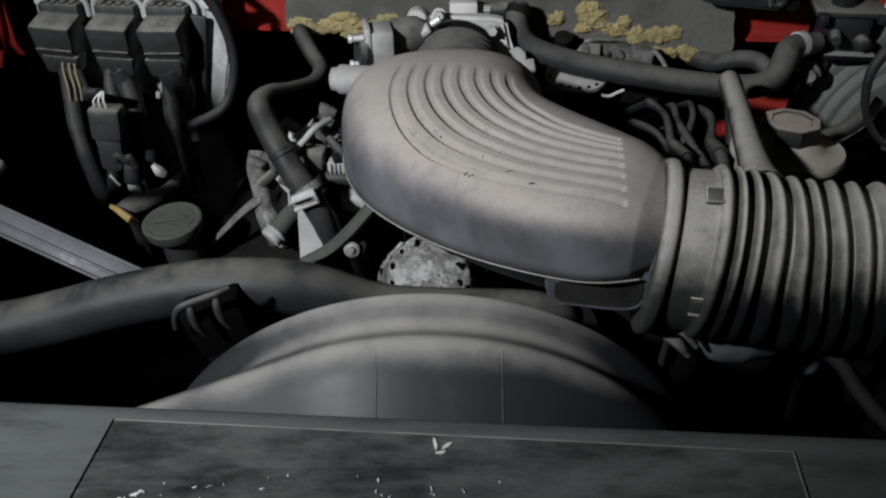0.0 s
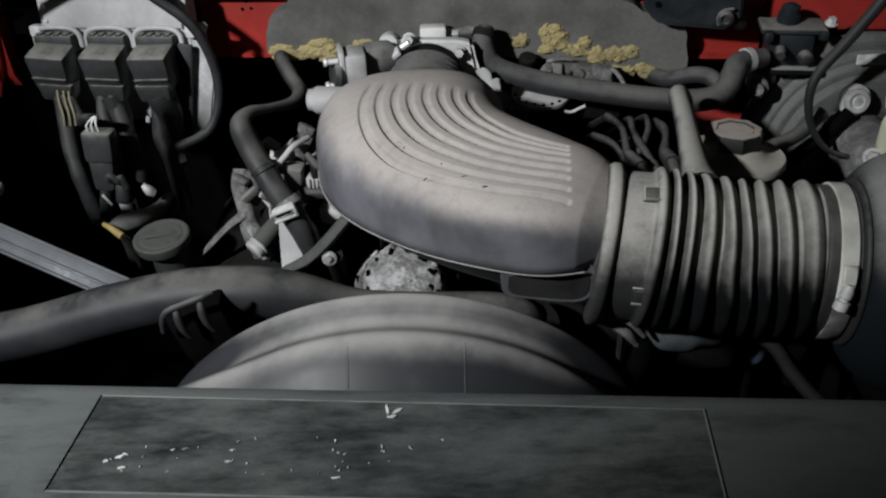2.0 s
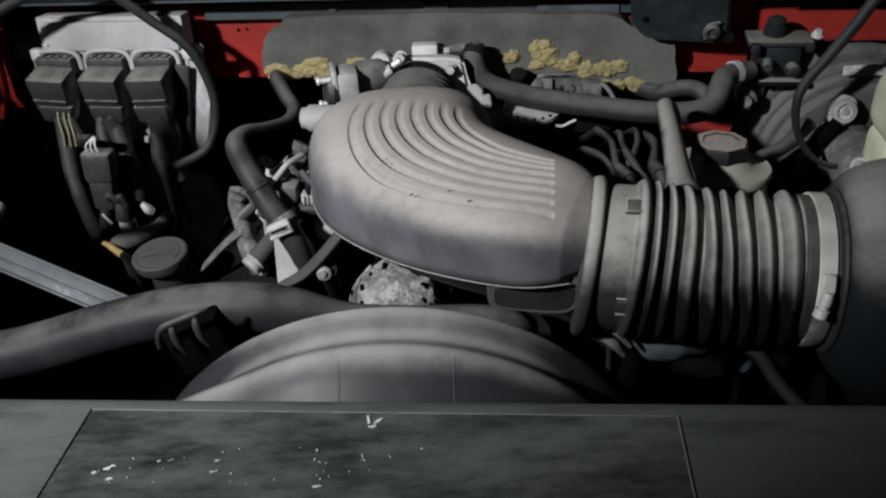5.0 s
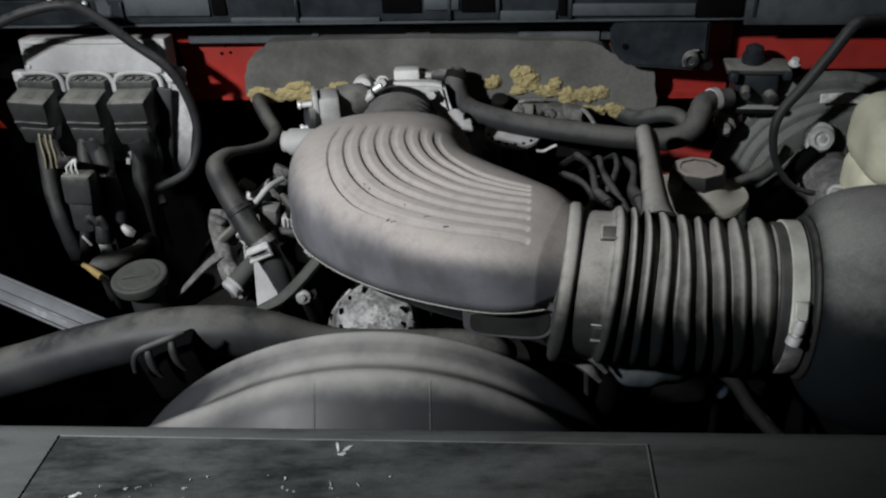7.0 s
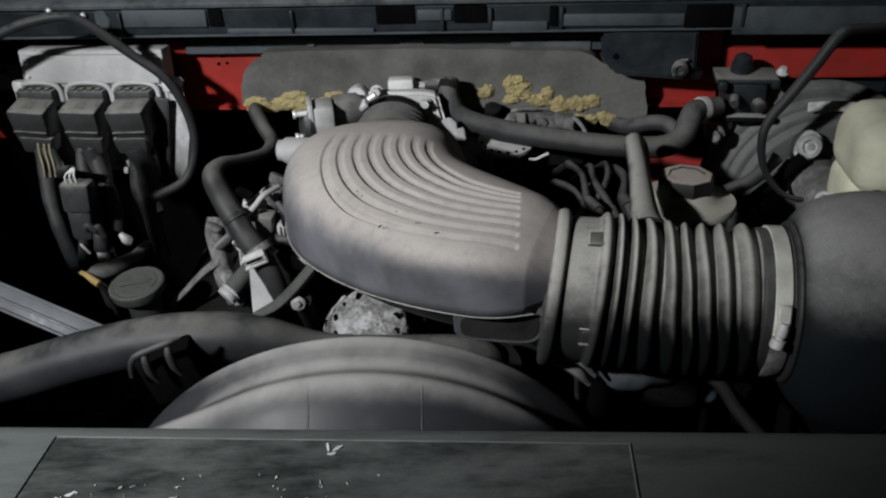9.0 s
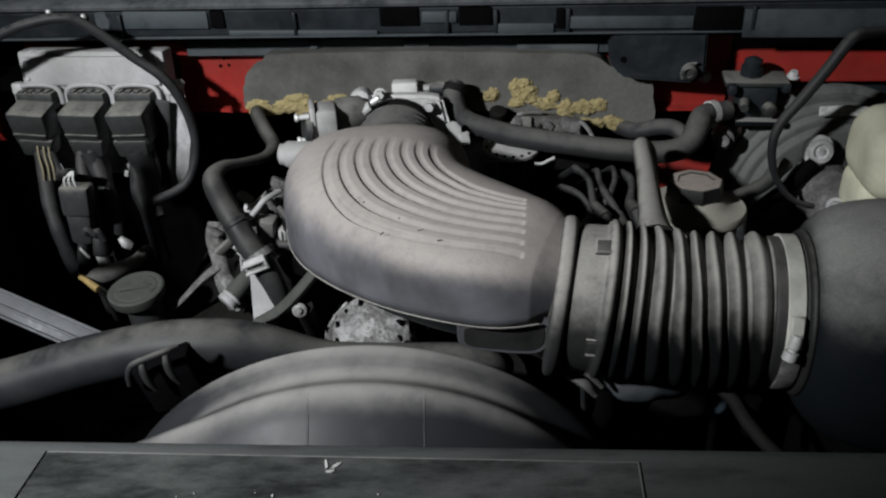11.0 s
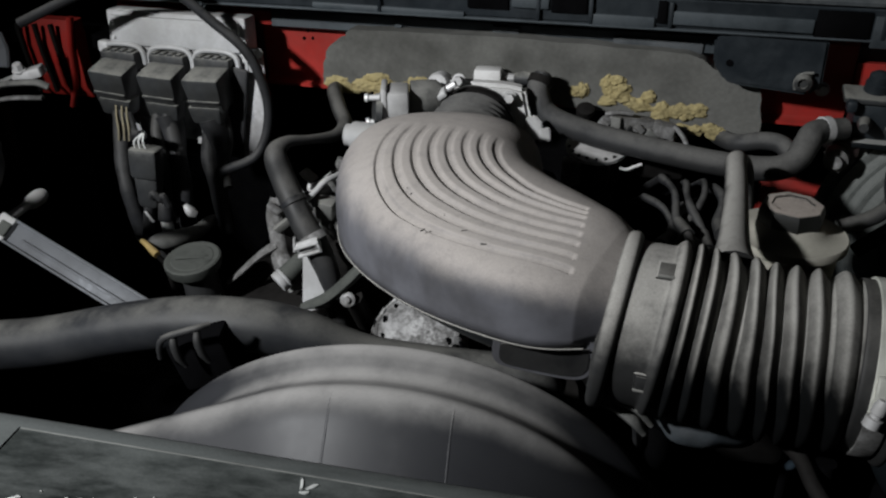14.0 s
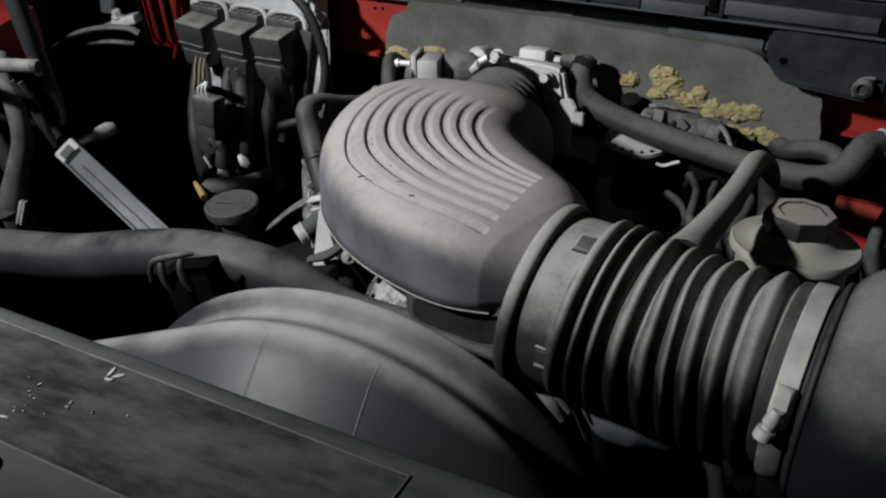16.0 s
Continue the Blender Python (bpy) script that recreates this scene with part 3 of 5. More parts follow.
part("hose", tube([(-0.72, 0.53, 0.932), (-0.62, 0.545, 0.942), (-0.52, 0.560, 0.952), (-0.38, 0.577, 0.964), (-0.29, 0.582, 0.986), (-0.22, 0.583, 1.001), (-0.16, 0.584, 1.003), (-0.115, 0.588, 0.993), (-0.06, 0.593, 0.972), (0.0, 0.595, 0.966), (0.07, 0.593, 0.965), (0.10, 0.59, 0.956), (0.105, 0.595, 0.93)],
                  [0.0245, 0.0245, 0.0245, 0.0245, 0.0243, 0.024, 0.0243, 0.0238, 0.0205, 0.019, 0.019, 0.021, 0.023], 24, 8), HOSE_BLACK, rad)
# The black box stands for the dark opening under the hose, behind the prongs.
clip = part("clip", rbox((-0.1900, 0.5530, 0.9900), (0.052, 0.032, 0.050), 0.004, (0, -15, 6)), NEAR_BLACK, rad, "clip backed by a black box for the dark opening")
part("bridge", tube([(-0.2175, 0.523, 1.006), (-0.2160, 0.522, 1.017), (-0.2125, 0.522, 1.0255), (-0.205, 0.522, 1.0315), (-0.181, 0.523, 1.0410), (-0.170, 0.530, 1.0420)], [0.0022, 0.0026, 0.0030, 0.0030, 0.0030, 0.0022], 10, 5), RUBBER, clip)
for x, z in ((-0.2015, 1.031), (-0.1795, 1.038)):
    part("prong", tube([(x, 0.5235, z), (x + 0.0005, 0.5205, z - 0.008), (x + 0.0025, 0.5205, z - 0.020), (x + 0.0065, 0.523, z - 0.031)], [0.0030, 0.0036, 0.0034, 0.0020], 10, 5), RUBBER, clip)
part("stay", rbox((-0.60, 0.55, 0.94), (0.10, 0.05, 0.05), 0.006), IRON, rad)

# ---- intake elbow ----
OUTER = spline([(-0.035, 0.774), (-0.067, 0.748), (-0.0865, 0.705), (-0.0865, 0.647), (-0.070, 0.588), (-0.040, 0.538), (0.003, 0.493), (0.05, 0.462), (0.10, 0.4460), (0.150, 0.4525)], 40)
INNER = spline([(0.066, 0.774), (0.084, 0.750), (0.0915, 0.714), (0.0925, 0.676), (0.100, 0.645), (0.116, 0.623), (0.135, 0.604), (0.150, 0.588), (0.162, 0.572), (0.172, 0.553)], 40)
TOP = spline([(1.138,), (1.150,), (1.164,), (1.1705,), (1.1710,), (1.1695,), (1.1670,), (1.1645,), (1.1620,), (1.1530,)], 40)
POWER = spline([(2.0,), (2.4,), (2.9,), (3.2,), (3.4,), (3.7,), (4.3,), (4.8,), (4.6,), (2.8,)], 40)
GROOVE_OUT = spline([(-0.0295, 0.678), (-0.0370, 0.640), (-0.0362, 0.604), (-0.0268, 0.566), (-0.0080, 0.532), (0.018, 0.508), (0.044, 0.4925), (0.071, 0.482), (0.096, 0.475), (0.120, 0.469)], 8)
GROOVE_IN = spline([(0.057, 0.660), (0.0555, 0.645), (0.056, 0.630), (0.060, 0.612), (0.067, 0.596), (0.077, 0.582), (0.088, 0.570), (0.100, 0.562), (0.114, 0.555), (0.129, 0.550)], 8)
START, STOP = [k / 7 for k in range(8)], [0, 0.175, 0.355, 0.51, 0.66, 0.80, 0.91, 1.0]
POINTS, INWARD, ENDS = [], [], []
for a, b in zip(START, STOP):
    row = []
    for i, (o, n) in enumerate(zip(GROOVE_OUT, GROOVE_IN)):
        row.append(o + (n - o) * (a + (b - a) * i / (len(GROOVE_OUT) - 1)))
    for i in range(len(row) - 1):
        t = row[i + 1] - row[i]
        side = np.array((-t[1], t[0])) / np.linalg.norm(t)
        if side @ (GROOVE_IN[i] - GROOVE_OUT[i]) < 0:
            side = -side
        for f in (0, 0.25, 0.5, 0.75):
            POINTS.append(row[i] + t * f - side * 0.0022)
            INWARD.append(side)
            ENDS.append((i, f) in ((0, 0), (len(row) - 2, 0.75)))
POINTS, INWARD = np.array(POINTS), np.array(INWARD)


FLOOR = 0.0030


def groove(x, y):
    """Depth of the eight grooves at a place seen from above: a crisp outer edge, a floor and a softer inner edge."""
    if not (-0.05 < x < 0.14 and 0.45 < y < 0.69):
        return 0.0
    d = POINTS - (x, y)
    q = (d ** 2).sum(1)
    i = int(q.argmin())
    across = -float(d[i] @ INWARD[i])
    along = math.sqrt(max(float(q[i]) - across * across, 0))
    if across < 0:
        k = 1 - min(-across / 0.0020, 1)
    else:
        k = 1 - min(max((across - FLOOR) / 0.0034, 0), 1)
    k = k * k * (3 - 2 * k)
    fade = 1 - min(max((along - 0.0012) / 0.0022, 0), 1) if ENDS[i] else 1
    rise = min(max((0.678 - 0.19 * (x + 0.028) - y) / 0.020, 0), 1) if x < 0.072 else 1
    return 0.0024 * k * (1 - 0.45 * min(max((y - 0.56) / 0.08, 0), 1)) * fade * rise * (1 - 0.3 * max(across, 0) / (FLOOR + 0.003))


def lip_z(s):
    """Height of the seam between the two shells."""
    k = min(max((s - 0.28) / 0.55, 0), 1)
    return 1.0895 + 0.0215 * k * k * (3 - 2 * k)


elbow = thing("intake_elbow", "dusty grey ribbed plastic air intake elbow on the throttle", "intake elbow", (0.03, 0.6, 1.04))
N = 280
tops, lows = [], []
for i, (o, n, (zt,), (pw,)) in enumerate(zip(OUTER, INNER, TOP, POWER)):
    s = i / (len(OUTER) - 1)
    o, n = Vector(o), Vector(n)
    close = max(0, (s - 0.945) / 0.055)
    o, zt = o.lerp(n, 0.075 * close), zt - 0.002 * close
    lip = lip_z(s) + 0.002 * close
    top, low = [], []
    for k in range(N + 1):
        u = -math.cos(math.pi * k / N)
        p = o.lerp(n, (u + 1) / 2)
        z = lip + 0.008 + (zt - lip - 0.008) * max(1 - abs(u) ** (pw if u < 0 else min(pw, 2.7)), 0) ** (1 / (pw if u < 0 else min(pw, 2.7)))
        top.append((p.x, p.y, z - groove(p.x, p.y) * (z > 1.14)))
    for k in range(41):
        a = math.pi * k / 40
        u = -math.cos(a) * 0.90 + 0.05
        p = o.lerp(n, (u + 1) / 2)
        low.append((p.x, p.y, lip - 0.001 - (0.016 + 0.030 * s) * math.sin(a) ** 0.7))
    tops.append(top + [(q[0], q[1], lip + 0.0005) for q in (top[-1], top[0])])
    lows.append(low)
part("upper_shell", rings_to_bm(tops), ELBOW, elbow, "", 180)
# Lower shell takes a darker plastic for the shade under the upper one.
part("lower_shell", rings_to_bm(lows), HOUSING, elbow, "lower shell half, darker for the shade under the lip")
rim = [(*(Vector(o) + (Vector(o) - Vector(n)).normalized() * 0.0002), lip_z(i / (len(OUTER) - 1))) for i, (o, n) in enumerate(zip(OUTER, INNER))][36:-14:10]
part("seam_lip", tube(rim, 0.0007, 8, 2), HOSE, elbow, "thin pale seam lip")
box_line = [tuple(q) for q in spline([(0.0730, 1.1100), (0.0722, 1.1000), (0.0735, 1.0920), (0.0800, 1.0870), (0.098, 1.0835), (0.119, 1.0805), (0.133, 1.0810), (0.1405, 1.0880), (0.1420, 1.100)], 4)] + [(0.141, 1.112), (0.134, 1.118), (0.084, 1.118)]
box = part("side_box", plate([(u, v - 1.1) for u, v in box_line], (0, 0.4535, 1.1), (1, 0, 0), (0, 0, 1), 0.040, 0.0022), ELBOW, elbow, "moulded box on the lower shell")
# Slightly proud dark plate stands for the shade on the box's front.
part("recess", plate([(0.1085 + (u - 0.1085) * 0.88, (min(v, 1.112) - 1.0960) * 0.80 - 0.0040) for u, v in box_line], (0, 0.4528, 1.1), (1, 0, 0), (0, 0, 1), 0.010, 0.0008), RUBBER, box, "dark plate standing for the shaded box front")
for x, y, z, a, l in ((0.017, 0.497, 1.1650, 1.0, 0.004), (0.030, 0.520, 1.1660, 1.2, 0.003), (-0.004, 0.556, 1.167, 1.1, 0.003), (0.012, 0.575, 1.1685, 1.9, 0.010), (0.019, 0.556, 1.168, 2.1, 0.006), (0.000, 0.548, 1.1665, 0.6, 0.004), (0.045, 0.500, 1.1655, 0.3, 0.005), (0.060, 0.487, 1.1640, 0.1, 0.004)):
    part("scuff", tube([(x, y, z - 0.001), (x + l * math.cos(a) * 0.5, y + l * math.sin(a) * 0.5, z - 0.0008), (x + l * math.cos(a), y + l * math.sin(a), z - 0.001)], 0.0005, 6, 3), RUBBER, elbow, "dark scuff")

# ---- intake hose ----
A0 = Vector((0.150, 0.5030, 1.100))
AX = Vector((0.983, -0.182, 0)).normalized()
hose = thing("intake_hose", "dusty black ribbed rubber intake hose between elbow and air cleaner", "hose", tuple(A0 + AX * 0.08 + Vector((0, 0, -0.062))))
prof = [(-0.004, 0.044), (0.0045, 0.0520), (0.0056, 0.0600), (0.0078, 0.0634), (0.0115, 0.0642), (0.0150, 0.0634), (0.0172, 0.0605), (0.0182, 0.0586), (0.036, 0.0580), (0.0405, 0.0585), (0.0425, 0.0610), (0.0455, 0.0628), (0.0485, 0.0612), (0.0502, 0.0575), (0.0512, 0.0560)]
for c, w, r in ((0.0563, 0.0043, 0.0624), (0.0665, 0.0046, 0.0619), (0.0790, 0.0062, 0.0613), (0.0925, 0.0058, 0.0609), (0.1035, 0.0050, 0.0604), (0.1160, 0.0064, 0.0607), (0.1300, 0.0066, 0.0605), (0.1475, 0.0084, 0.0603)):
    prof += [(c - w, 0.0537), (c - w * 0.80, 0.0556), (c - w * 0.46, r - 0.0020), (c - w * 0.16, r - 0.0004), (c + w * 0.12, r - 0.0004), (c + w * 0.40, r - 0.0020), (c + w * 0.76, 0.0556), (c + w * 0.97, 0.0537)]
prof += [(0.1575, 0.0555), (0.1600, 0.0565), (0.1775, 0.0570), (0.1790, 0.0590), (0.1805, 0.0622), (0.1830, 0.0630), (0.1850, 0.0600)]
fine = [tuple(r) for r in spline(prof, 3)]
first = next(i for i, (h, r) in enumerate(fine) if h > 0.0505)
last = next(i for i, (h, r) in enumerate(fine) if h > 0.1572)
sleeve = lathe(A0, AX, [*fine[:first + 1], (0.0512, 0.0500)], 96)
body = lathe(A0, AX, [(0.0505, 0.0500), *fine[first:last + 1], (0.1575, 0.0500)], 96)
cuff = lathe(A0, AX, [(0.1570, 0.0500), *fine[last:]], 96)
for v in body.verts:
    s = (v.co - A0).dot(AX)
    k = math.sin(min(max((s - 0.058) / 0.10, 0), 1) * math.pi)
    c = A0 + AX * s
    v.co += (v.co - c) * (0.035 * k * noise.noise(v.co * 17)) + AX * (0.0045 * k * noise.noise(v.co * 17 + Vector((3, 1, 2))))
    v.co.z -= 0.003 * k


def tilt(p):
    """The rings lean: below their tops they sweep towards the elbow at the sleeve and away from it in mid bellows."""
    s = (p - A0).dot(AX)
    near = 1 - min(max((s - 0.050) / 0.036, 0), 1)
    far = min(max((s - 0.084) / 0.020, 0), 1) * (1 - min(max((s - 0.140) / 0.026, 0), 1))
    return p + AX * ((p.z - 1.162) * (0.10 * near - 0.06 * far))


for v in (*sleeve.verts, *body.verts):
    v.co = tilt(v.co)
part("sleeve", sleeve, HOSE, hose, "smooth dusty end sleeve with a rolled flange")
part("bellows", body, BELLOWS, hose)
part("cuff", cuff, RUBBER, hose, "smooth black end cuff")
for ang, s0 in ((0.28, 0.0345), (1.66, 0.0300)):
    d = Vector((0, -math.sin(ang), math.cos(ang)))
    c = tilt(A0 + AX * s0 + d * 0.0588)
    fr = part("window_clip", rbox(c, (0.0135, 0.0155, 0.0022), 0.0008, (math.degrees(ang), 0, -10.5)), HOSE, hose, "small square window in the sleeve")
    # Darker square stands for the shade inside the sunk window.
    part("recess", rbox(c + d * 0.0006, (0.0105, 0.0115, 0.0022), 0.0006, (math.degrees(ang), 0, -10.5)), RUBBER, fr)
    part("lip", rbox(c + d * 0.0012 + Vector((0, -math.cos(ang), -math.sin(ang))) * 0.0068, (0.0135, 0.0022, 0.0026), 0.0008, (math.degrees(ang), 0, -10.5)), PALE_GREY, fr)
band = part("clamp_band", lathe(A0, AX, [(0.1650, 0.0560), (0.1650, 0.0580), (0.1655, 0.0585), (0.1762, 0.0588), (0.1767, 0.0583), (0.1767, 0.0560)], 72), ZINC, hose, "pale metal hose clamp")


def at_band(ang, r, s=0.1708):
    """A place round the clamp band: angle from the top towards the front, radius and distance along the hose."""
    return A0 + AX * s + FRONT * (r * math.sin(ang)) + Vector((0, 0, r * math.cos(ang)))


FRONT = Vector((-0.182, -0.983, 0)).normalized()
part("clamp_housing", rings_to_bm([[at_band(a, r, s) for s, r in ((0.1662, 0.0585), (0.1662, 0.0612 + h), (0.1672, 0.0622 + h), (0.1744, 0.0622 + h), (0.1754, 0.0612 + h), (0.1754, 0.0585))] for a, h in ((1.03, -0.002), (1.05, 0.0), (1.08, 0.0012), (1.16, 0.0016), (1.24, 0.0012), (1.28, -0.001))]), ZINC, band)
part("clamp_tail", rings_to_bm([[at_band(a, r, h) for h, r in ((0.1646, 0.0575), (0.1646, 0.0590), (0.1654, 0.0594), (0.1763, 0.0594), (0.1771, 0.0590), (0.1771, 0.0575))] for a in (1.46 + 0.06 * k for k in range(40))]), GRIMY_ALLOY, band, "grimy lower run of the clamp")
turn_axis = (at_band(1.40, 0.065, 0.1690) - at_band(1.28, 0.065)).normalized()
part("screw", lathe(at_band(1.24, 0.0650), turn_axis, [(0, 0.0030), (0.004, 0.0042), (0.009, 0.0044), (0.010, 0.0034), (0.012, 0.0034), (0.0125, 0.0052), (0.0185, 0.0052), (0.0195, 0.0040), (0.0188, 0.0015)], 18), ALLOY, band, "bright clamp screw")
# ---- air cleaner housing ----
air = thing("air_cleaner", "big dark grey round air cleaner housing", "air cleaner", (0.45, 0.45, 0.99))
shell = []
for h, r, off in [tuple(q) for q in spline([(0.1785, 0.050, 0), (0.1822, 0.0585, 0), (0.1835, 0.0625, 0.1), (0.1870, 0.0690, 0.25), (0.1930, 0.0765, 0.45), (0.2020, 0.0840, 0.65), (0.2140, 0.0900, 0.82), (0.2300, 0.0942, 0.94), (0.2500, 0.0960, 1.0), (0.300, 0.0970, 1.0), (0.40, 0.0985, 1.0), (0.52, 0.0985, 1.0), (0.525, 0.05, 1.0)], 4)]:
    c = A0 + AX * h - FRONT * (0.012 * off) - Vector((0, 0, 0.014 * off))
    shell.append([c + FRONT * (r * math.cos(a)) + Vector((0, 0, r * math.sin(a))) for a in (2 * math.pi * k / 80 for k in range(80))])
part("housing", rings_to_bm(shell), HOUSING, air)
OFFSET = Vector((0.0022, 0.0118, -0.014))
part("mould_line", lathe(A0 + OFFSET, AX, [(0.2475, 0.093), (0.2480, 0.0963), (0.2492, 0.0968), (0.2504, 0.0964), (0.2510, 0.093)], 80), HOUSING, air)
part("rib", lathe(A0 + OFFSET, AX, [(0.2990, 0.094), (0.2993, 0.0978), (0.3010, 0.0984), (0.3027, 0.0978), (0.3030, 0.094)], 80), HOUSING, air)
# Tray, drain and leg are black for the unlit pit below the housing.
part("tray", rbox((0.50, 0.44, 0.93), (0.26, 0.20, 0.14), 0.02), NEAR_BLACK, air)
part("drain", lathe((0.300, 0.447, 1.035), (0.02, -0.04, -1), [(0, 0.007), (0.022, 0.008), (0.034, 0.006)], 14), NEAR_BLACK, air, "short near-black drain stub")
part("tray_leg", rbox((0.58, 0.46, 0.70), (0.10, 0.12, 0.34), 0.01), NEAR_BLACK, air)

# ---- throttle body ----
throttle = thing("throttle_body", "cast alloy throttle body with rubber coupling and sensors", "throttle body", (0.012, 0.84, 1.04))
part("coupling", lathe((0.011, 0.752, 1.102), (0.01, 1, 0.02), [tuple(r) for r in spline([(0, 0.0425), (0.018, 0.0425), (0.024, 0.0450), (0.029, 0.0418), (0.034, 0.0450), (0.039, 0.0418), (0.045, 0.0455), (0.050, 0.0425), (0.055, 0.0460), (0.060, 0.0425), (0.082, 0.043)], 3)], 40), HEATER, throttle, "black rubber coupling")
part("coupling_clamp", lathe((0.0115, 0.815, 1.103), (0.01, 1, 0.02), [(0, 0.0435), (0, 0.0455), (0.010, 0.0455), (0.010, 0.0435)], 40), IRON, throttle)
part("clamp_screw", rbox((-0.022, 0.808, 1.1425), (0.020, 0.012, 0.006), 0.0015, (15, -38, 0)), STEEL, throttle, "bright clamp screw block")
part("clamp_nut", lathe((-0.012, 0.806, 1.152), (0.85, 0, 0.55), [(0, 0.0035), (0.010, 0.0035)], 10), STEEL, throttle)
body = plate([(-0.052, -0.052), (-0.052, 0.030), (-0.040, 0.042), (0.036, 0.040), (0.052, 0.036), (0.057, 0.012), (0.064, -0.004), (0.064, -0.052)], (0.012, 0.836, 1.106), (1, 0, 0), (0, 0.05, 1), 0.018, 0.004)
part("flange", body, ALLOY_PALE, throttle)
for x, y, z in ((0.049, 0.831, 1.134), (-0.029, 0.834, 1.140), (-0.005, 0.835, 1.149)):
    part("bolt", bolt((x, y + 0.003, z), (0, -1, 0.25), 0.0055, 0.008), ALLOY, throttle)
part("ear", lathe((-0.027, 0.862, 1.138), (0, -1, 0.3), [(0, 0.012), (0.024, 0.0115), (0.028, 0.009)], 20), ALLOY, throttle)
part("boss", rbox((0.0205, 0.886, 1.134), (0.030, 0.026, 0.026), 0.003, (-8, 0, 0)), ALLOY_PALE, throttle, "pale square metal boss")
part("boss_nut", bolt((0.035, 0.889, 1.136), (1, 0, 0), 0.005, 0.012), STEEL, throttle)
part("pipe_nut", lathe((0.050, 0.889, 1.136), (1, -0.25, 0.1), [(0, 0.006), (0.01, 0.008), (0.022, 0.007)], 12), PLASTIC, throttle)
part("bracket", plate([(-0.010, -0.012), (-0.008, 0.008), (0.003, 0.011), (0.011, 0.002), (0.010, -0.016)], (0.074, 0.826, 1.108), (1, 0.1, 0), (0, 0.4, 1), 0.005, 0.0015), IDLE_GREY, throttle)
part("bracket", plate([(-0.006, -0.008), (-0.005, 0.006), (0.006, 0.007), (0.008, -0.008)], (0.087, 0.822, 1.101), (1, 0.2, 0), (0, 0.6, 1), 0.005, 0.0015), IDLE_GREY, throttle)
part("idle_valve_motor", lathe((-0.052, 0.812, 1.138), (1, 0.25, -0.05), [(0, 0.0175), (0.012, 0.0185), (0.026, 0.0185), (0.034, 0.013)], 24), PALE_GREY, throttle)
part("idle_valve_block", rbox((-0.061, 0.795, 1.137), (0.022, 0.034, 0.036), 0.003, (0, 0, 10)), IDLE_GREY, throttle)
part("idle_valve_plate", rbox((-0.0745, 0.792, 1.136), (0.006, 0.034, 0.046), 0.002, (0, 0, 10)), IDLE_GREY, throttle)
part("idle_valve_cap", lathe((-0.078, 0.787, 1.133), (-1, -0.3, 0.15), [(0, 0.018), (0.006, 0.0165), (0.008, 0.010)], 24), PLASTIC, throttle)
for z in (1.150, 1.124):
    part("idle_screw", lathe((-0.076, 0.778, z), (-1, -0.2, 0), [(0, 0.003), (0.012, 0.003), (0.012, 0.0045), (0.015, 0.004)], 10), STEEL, throttle)
part("idle_foot", rbox((-0.061, 0.776, 1.118), (0.016, 0.006, 0.006), 0.001), STEEL, throttle, "small bright metal foot")
part("side_sensor", lathe((-0.055, 0.752, 1.117), (-1, 0.08, 0.02), [(0, 0.014), (0.044, 0.014), (0.048, 0.011), (0.052, 0.011), (0.054, 0.006)], 24), ALLOY_CASE, throttle, "pale metal cylinder sensor")
part("neck_stand", rbox((0.015, 0.86, 1.05), (0.07, 0.05, 0.06), 0.006), ALLOY, throttle)

# ---- distributor and clutter behind the elbow ----
dist = thing("distributor", "grey distributor cap with a perforated rim plate", "distributor", (0.142, 0.86, 1.0))
cap = lathe((0.143, 0.866, 1.066), (0, -0.15, 1), [(0, 0.028), (0.002, 0.034), (0.006, 0.034), (0.008, 0.028)], 36)
part("rim_plate", cap, ALLOY, dist)
for k in range(9):
    a = math.pi * (1.08 + k * 0.105)
    part("rim_hole", lathe((0.143 + 0.0305 * math.cos(a), 0.866 + 0.0305 * math.sin(a), 1.0735 + 0.0305 * math.sin(a) * 0.15), (0, -0.15, 1), [(-0.002, 0.002), (0.0006, 0.002)], 8), NEAR_BLACK, dist)
part("cap_body", lathe((0.143, 0.866, 1.0), (0, -0.05, 1), [(0, 0.022), (0.03, 0.023), (0.034, 0.027), (0.066, 0.029)], 28), IRON, dist)
part("tower", rbox((0.117, 0.842, 1.050), (0.020, 0.016, 0.030), 0.003), GRIMY_ALLOY, dist)
part("tower", rbox((0.150, 0.838, 1.052), (0.016, 0.014, 0.020), 0.003), DIRTY_RED, dist)
part("spring_clip", tube([(0.168, 0.840, 1.058), (0.176, 0.838, 1.058), (0.184, 0.838, 1.062), (0.191, 0.838, 1.065)], 0.0017, 8, 5), ALLOY, dist, "bright wire clip")

fuel = thing("fuel_rail_fitting", "grey alloy fittings below the torn foam", "fitting", (0.19, 0.87, 1.04))
part("block", rbox((0.178, 0.875, 1.096), (0.05, 0.018, 0.014), 0.003, (0, 6, -6)), GRIMY_ALLOY, fuel)
part("block", rbox((0.212, 0.868, 1.093), (0.024, 0.018, 0.016), 0.004, (0, 8, -6)), GRIMY_ALLOY, fuel)
part("line", tube([(0.150, 0.872, 1.106), (0.163, 0.868, 1.110), (0.178, 0.868, 1.109)], 0.0025, 10, 5), GRIMY_ALLOY, fuel)
part("line", tube([(0.222, 0.862, 1.100), (0.232, 0.855, 1.090), (0.240, 0.848, 1.074)], 0.0026, 10, 5), GRIMY_ALLOY, fuel)
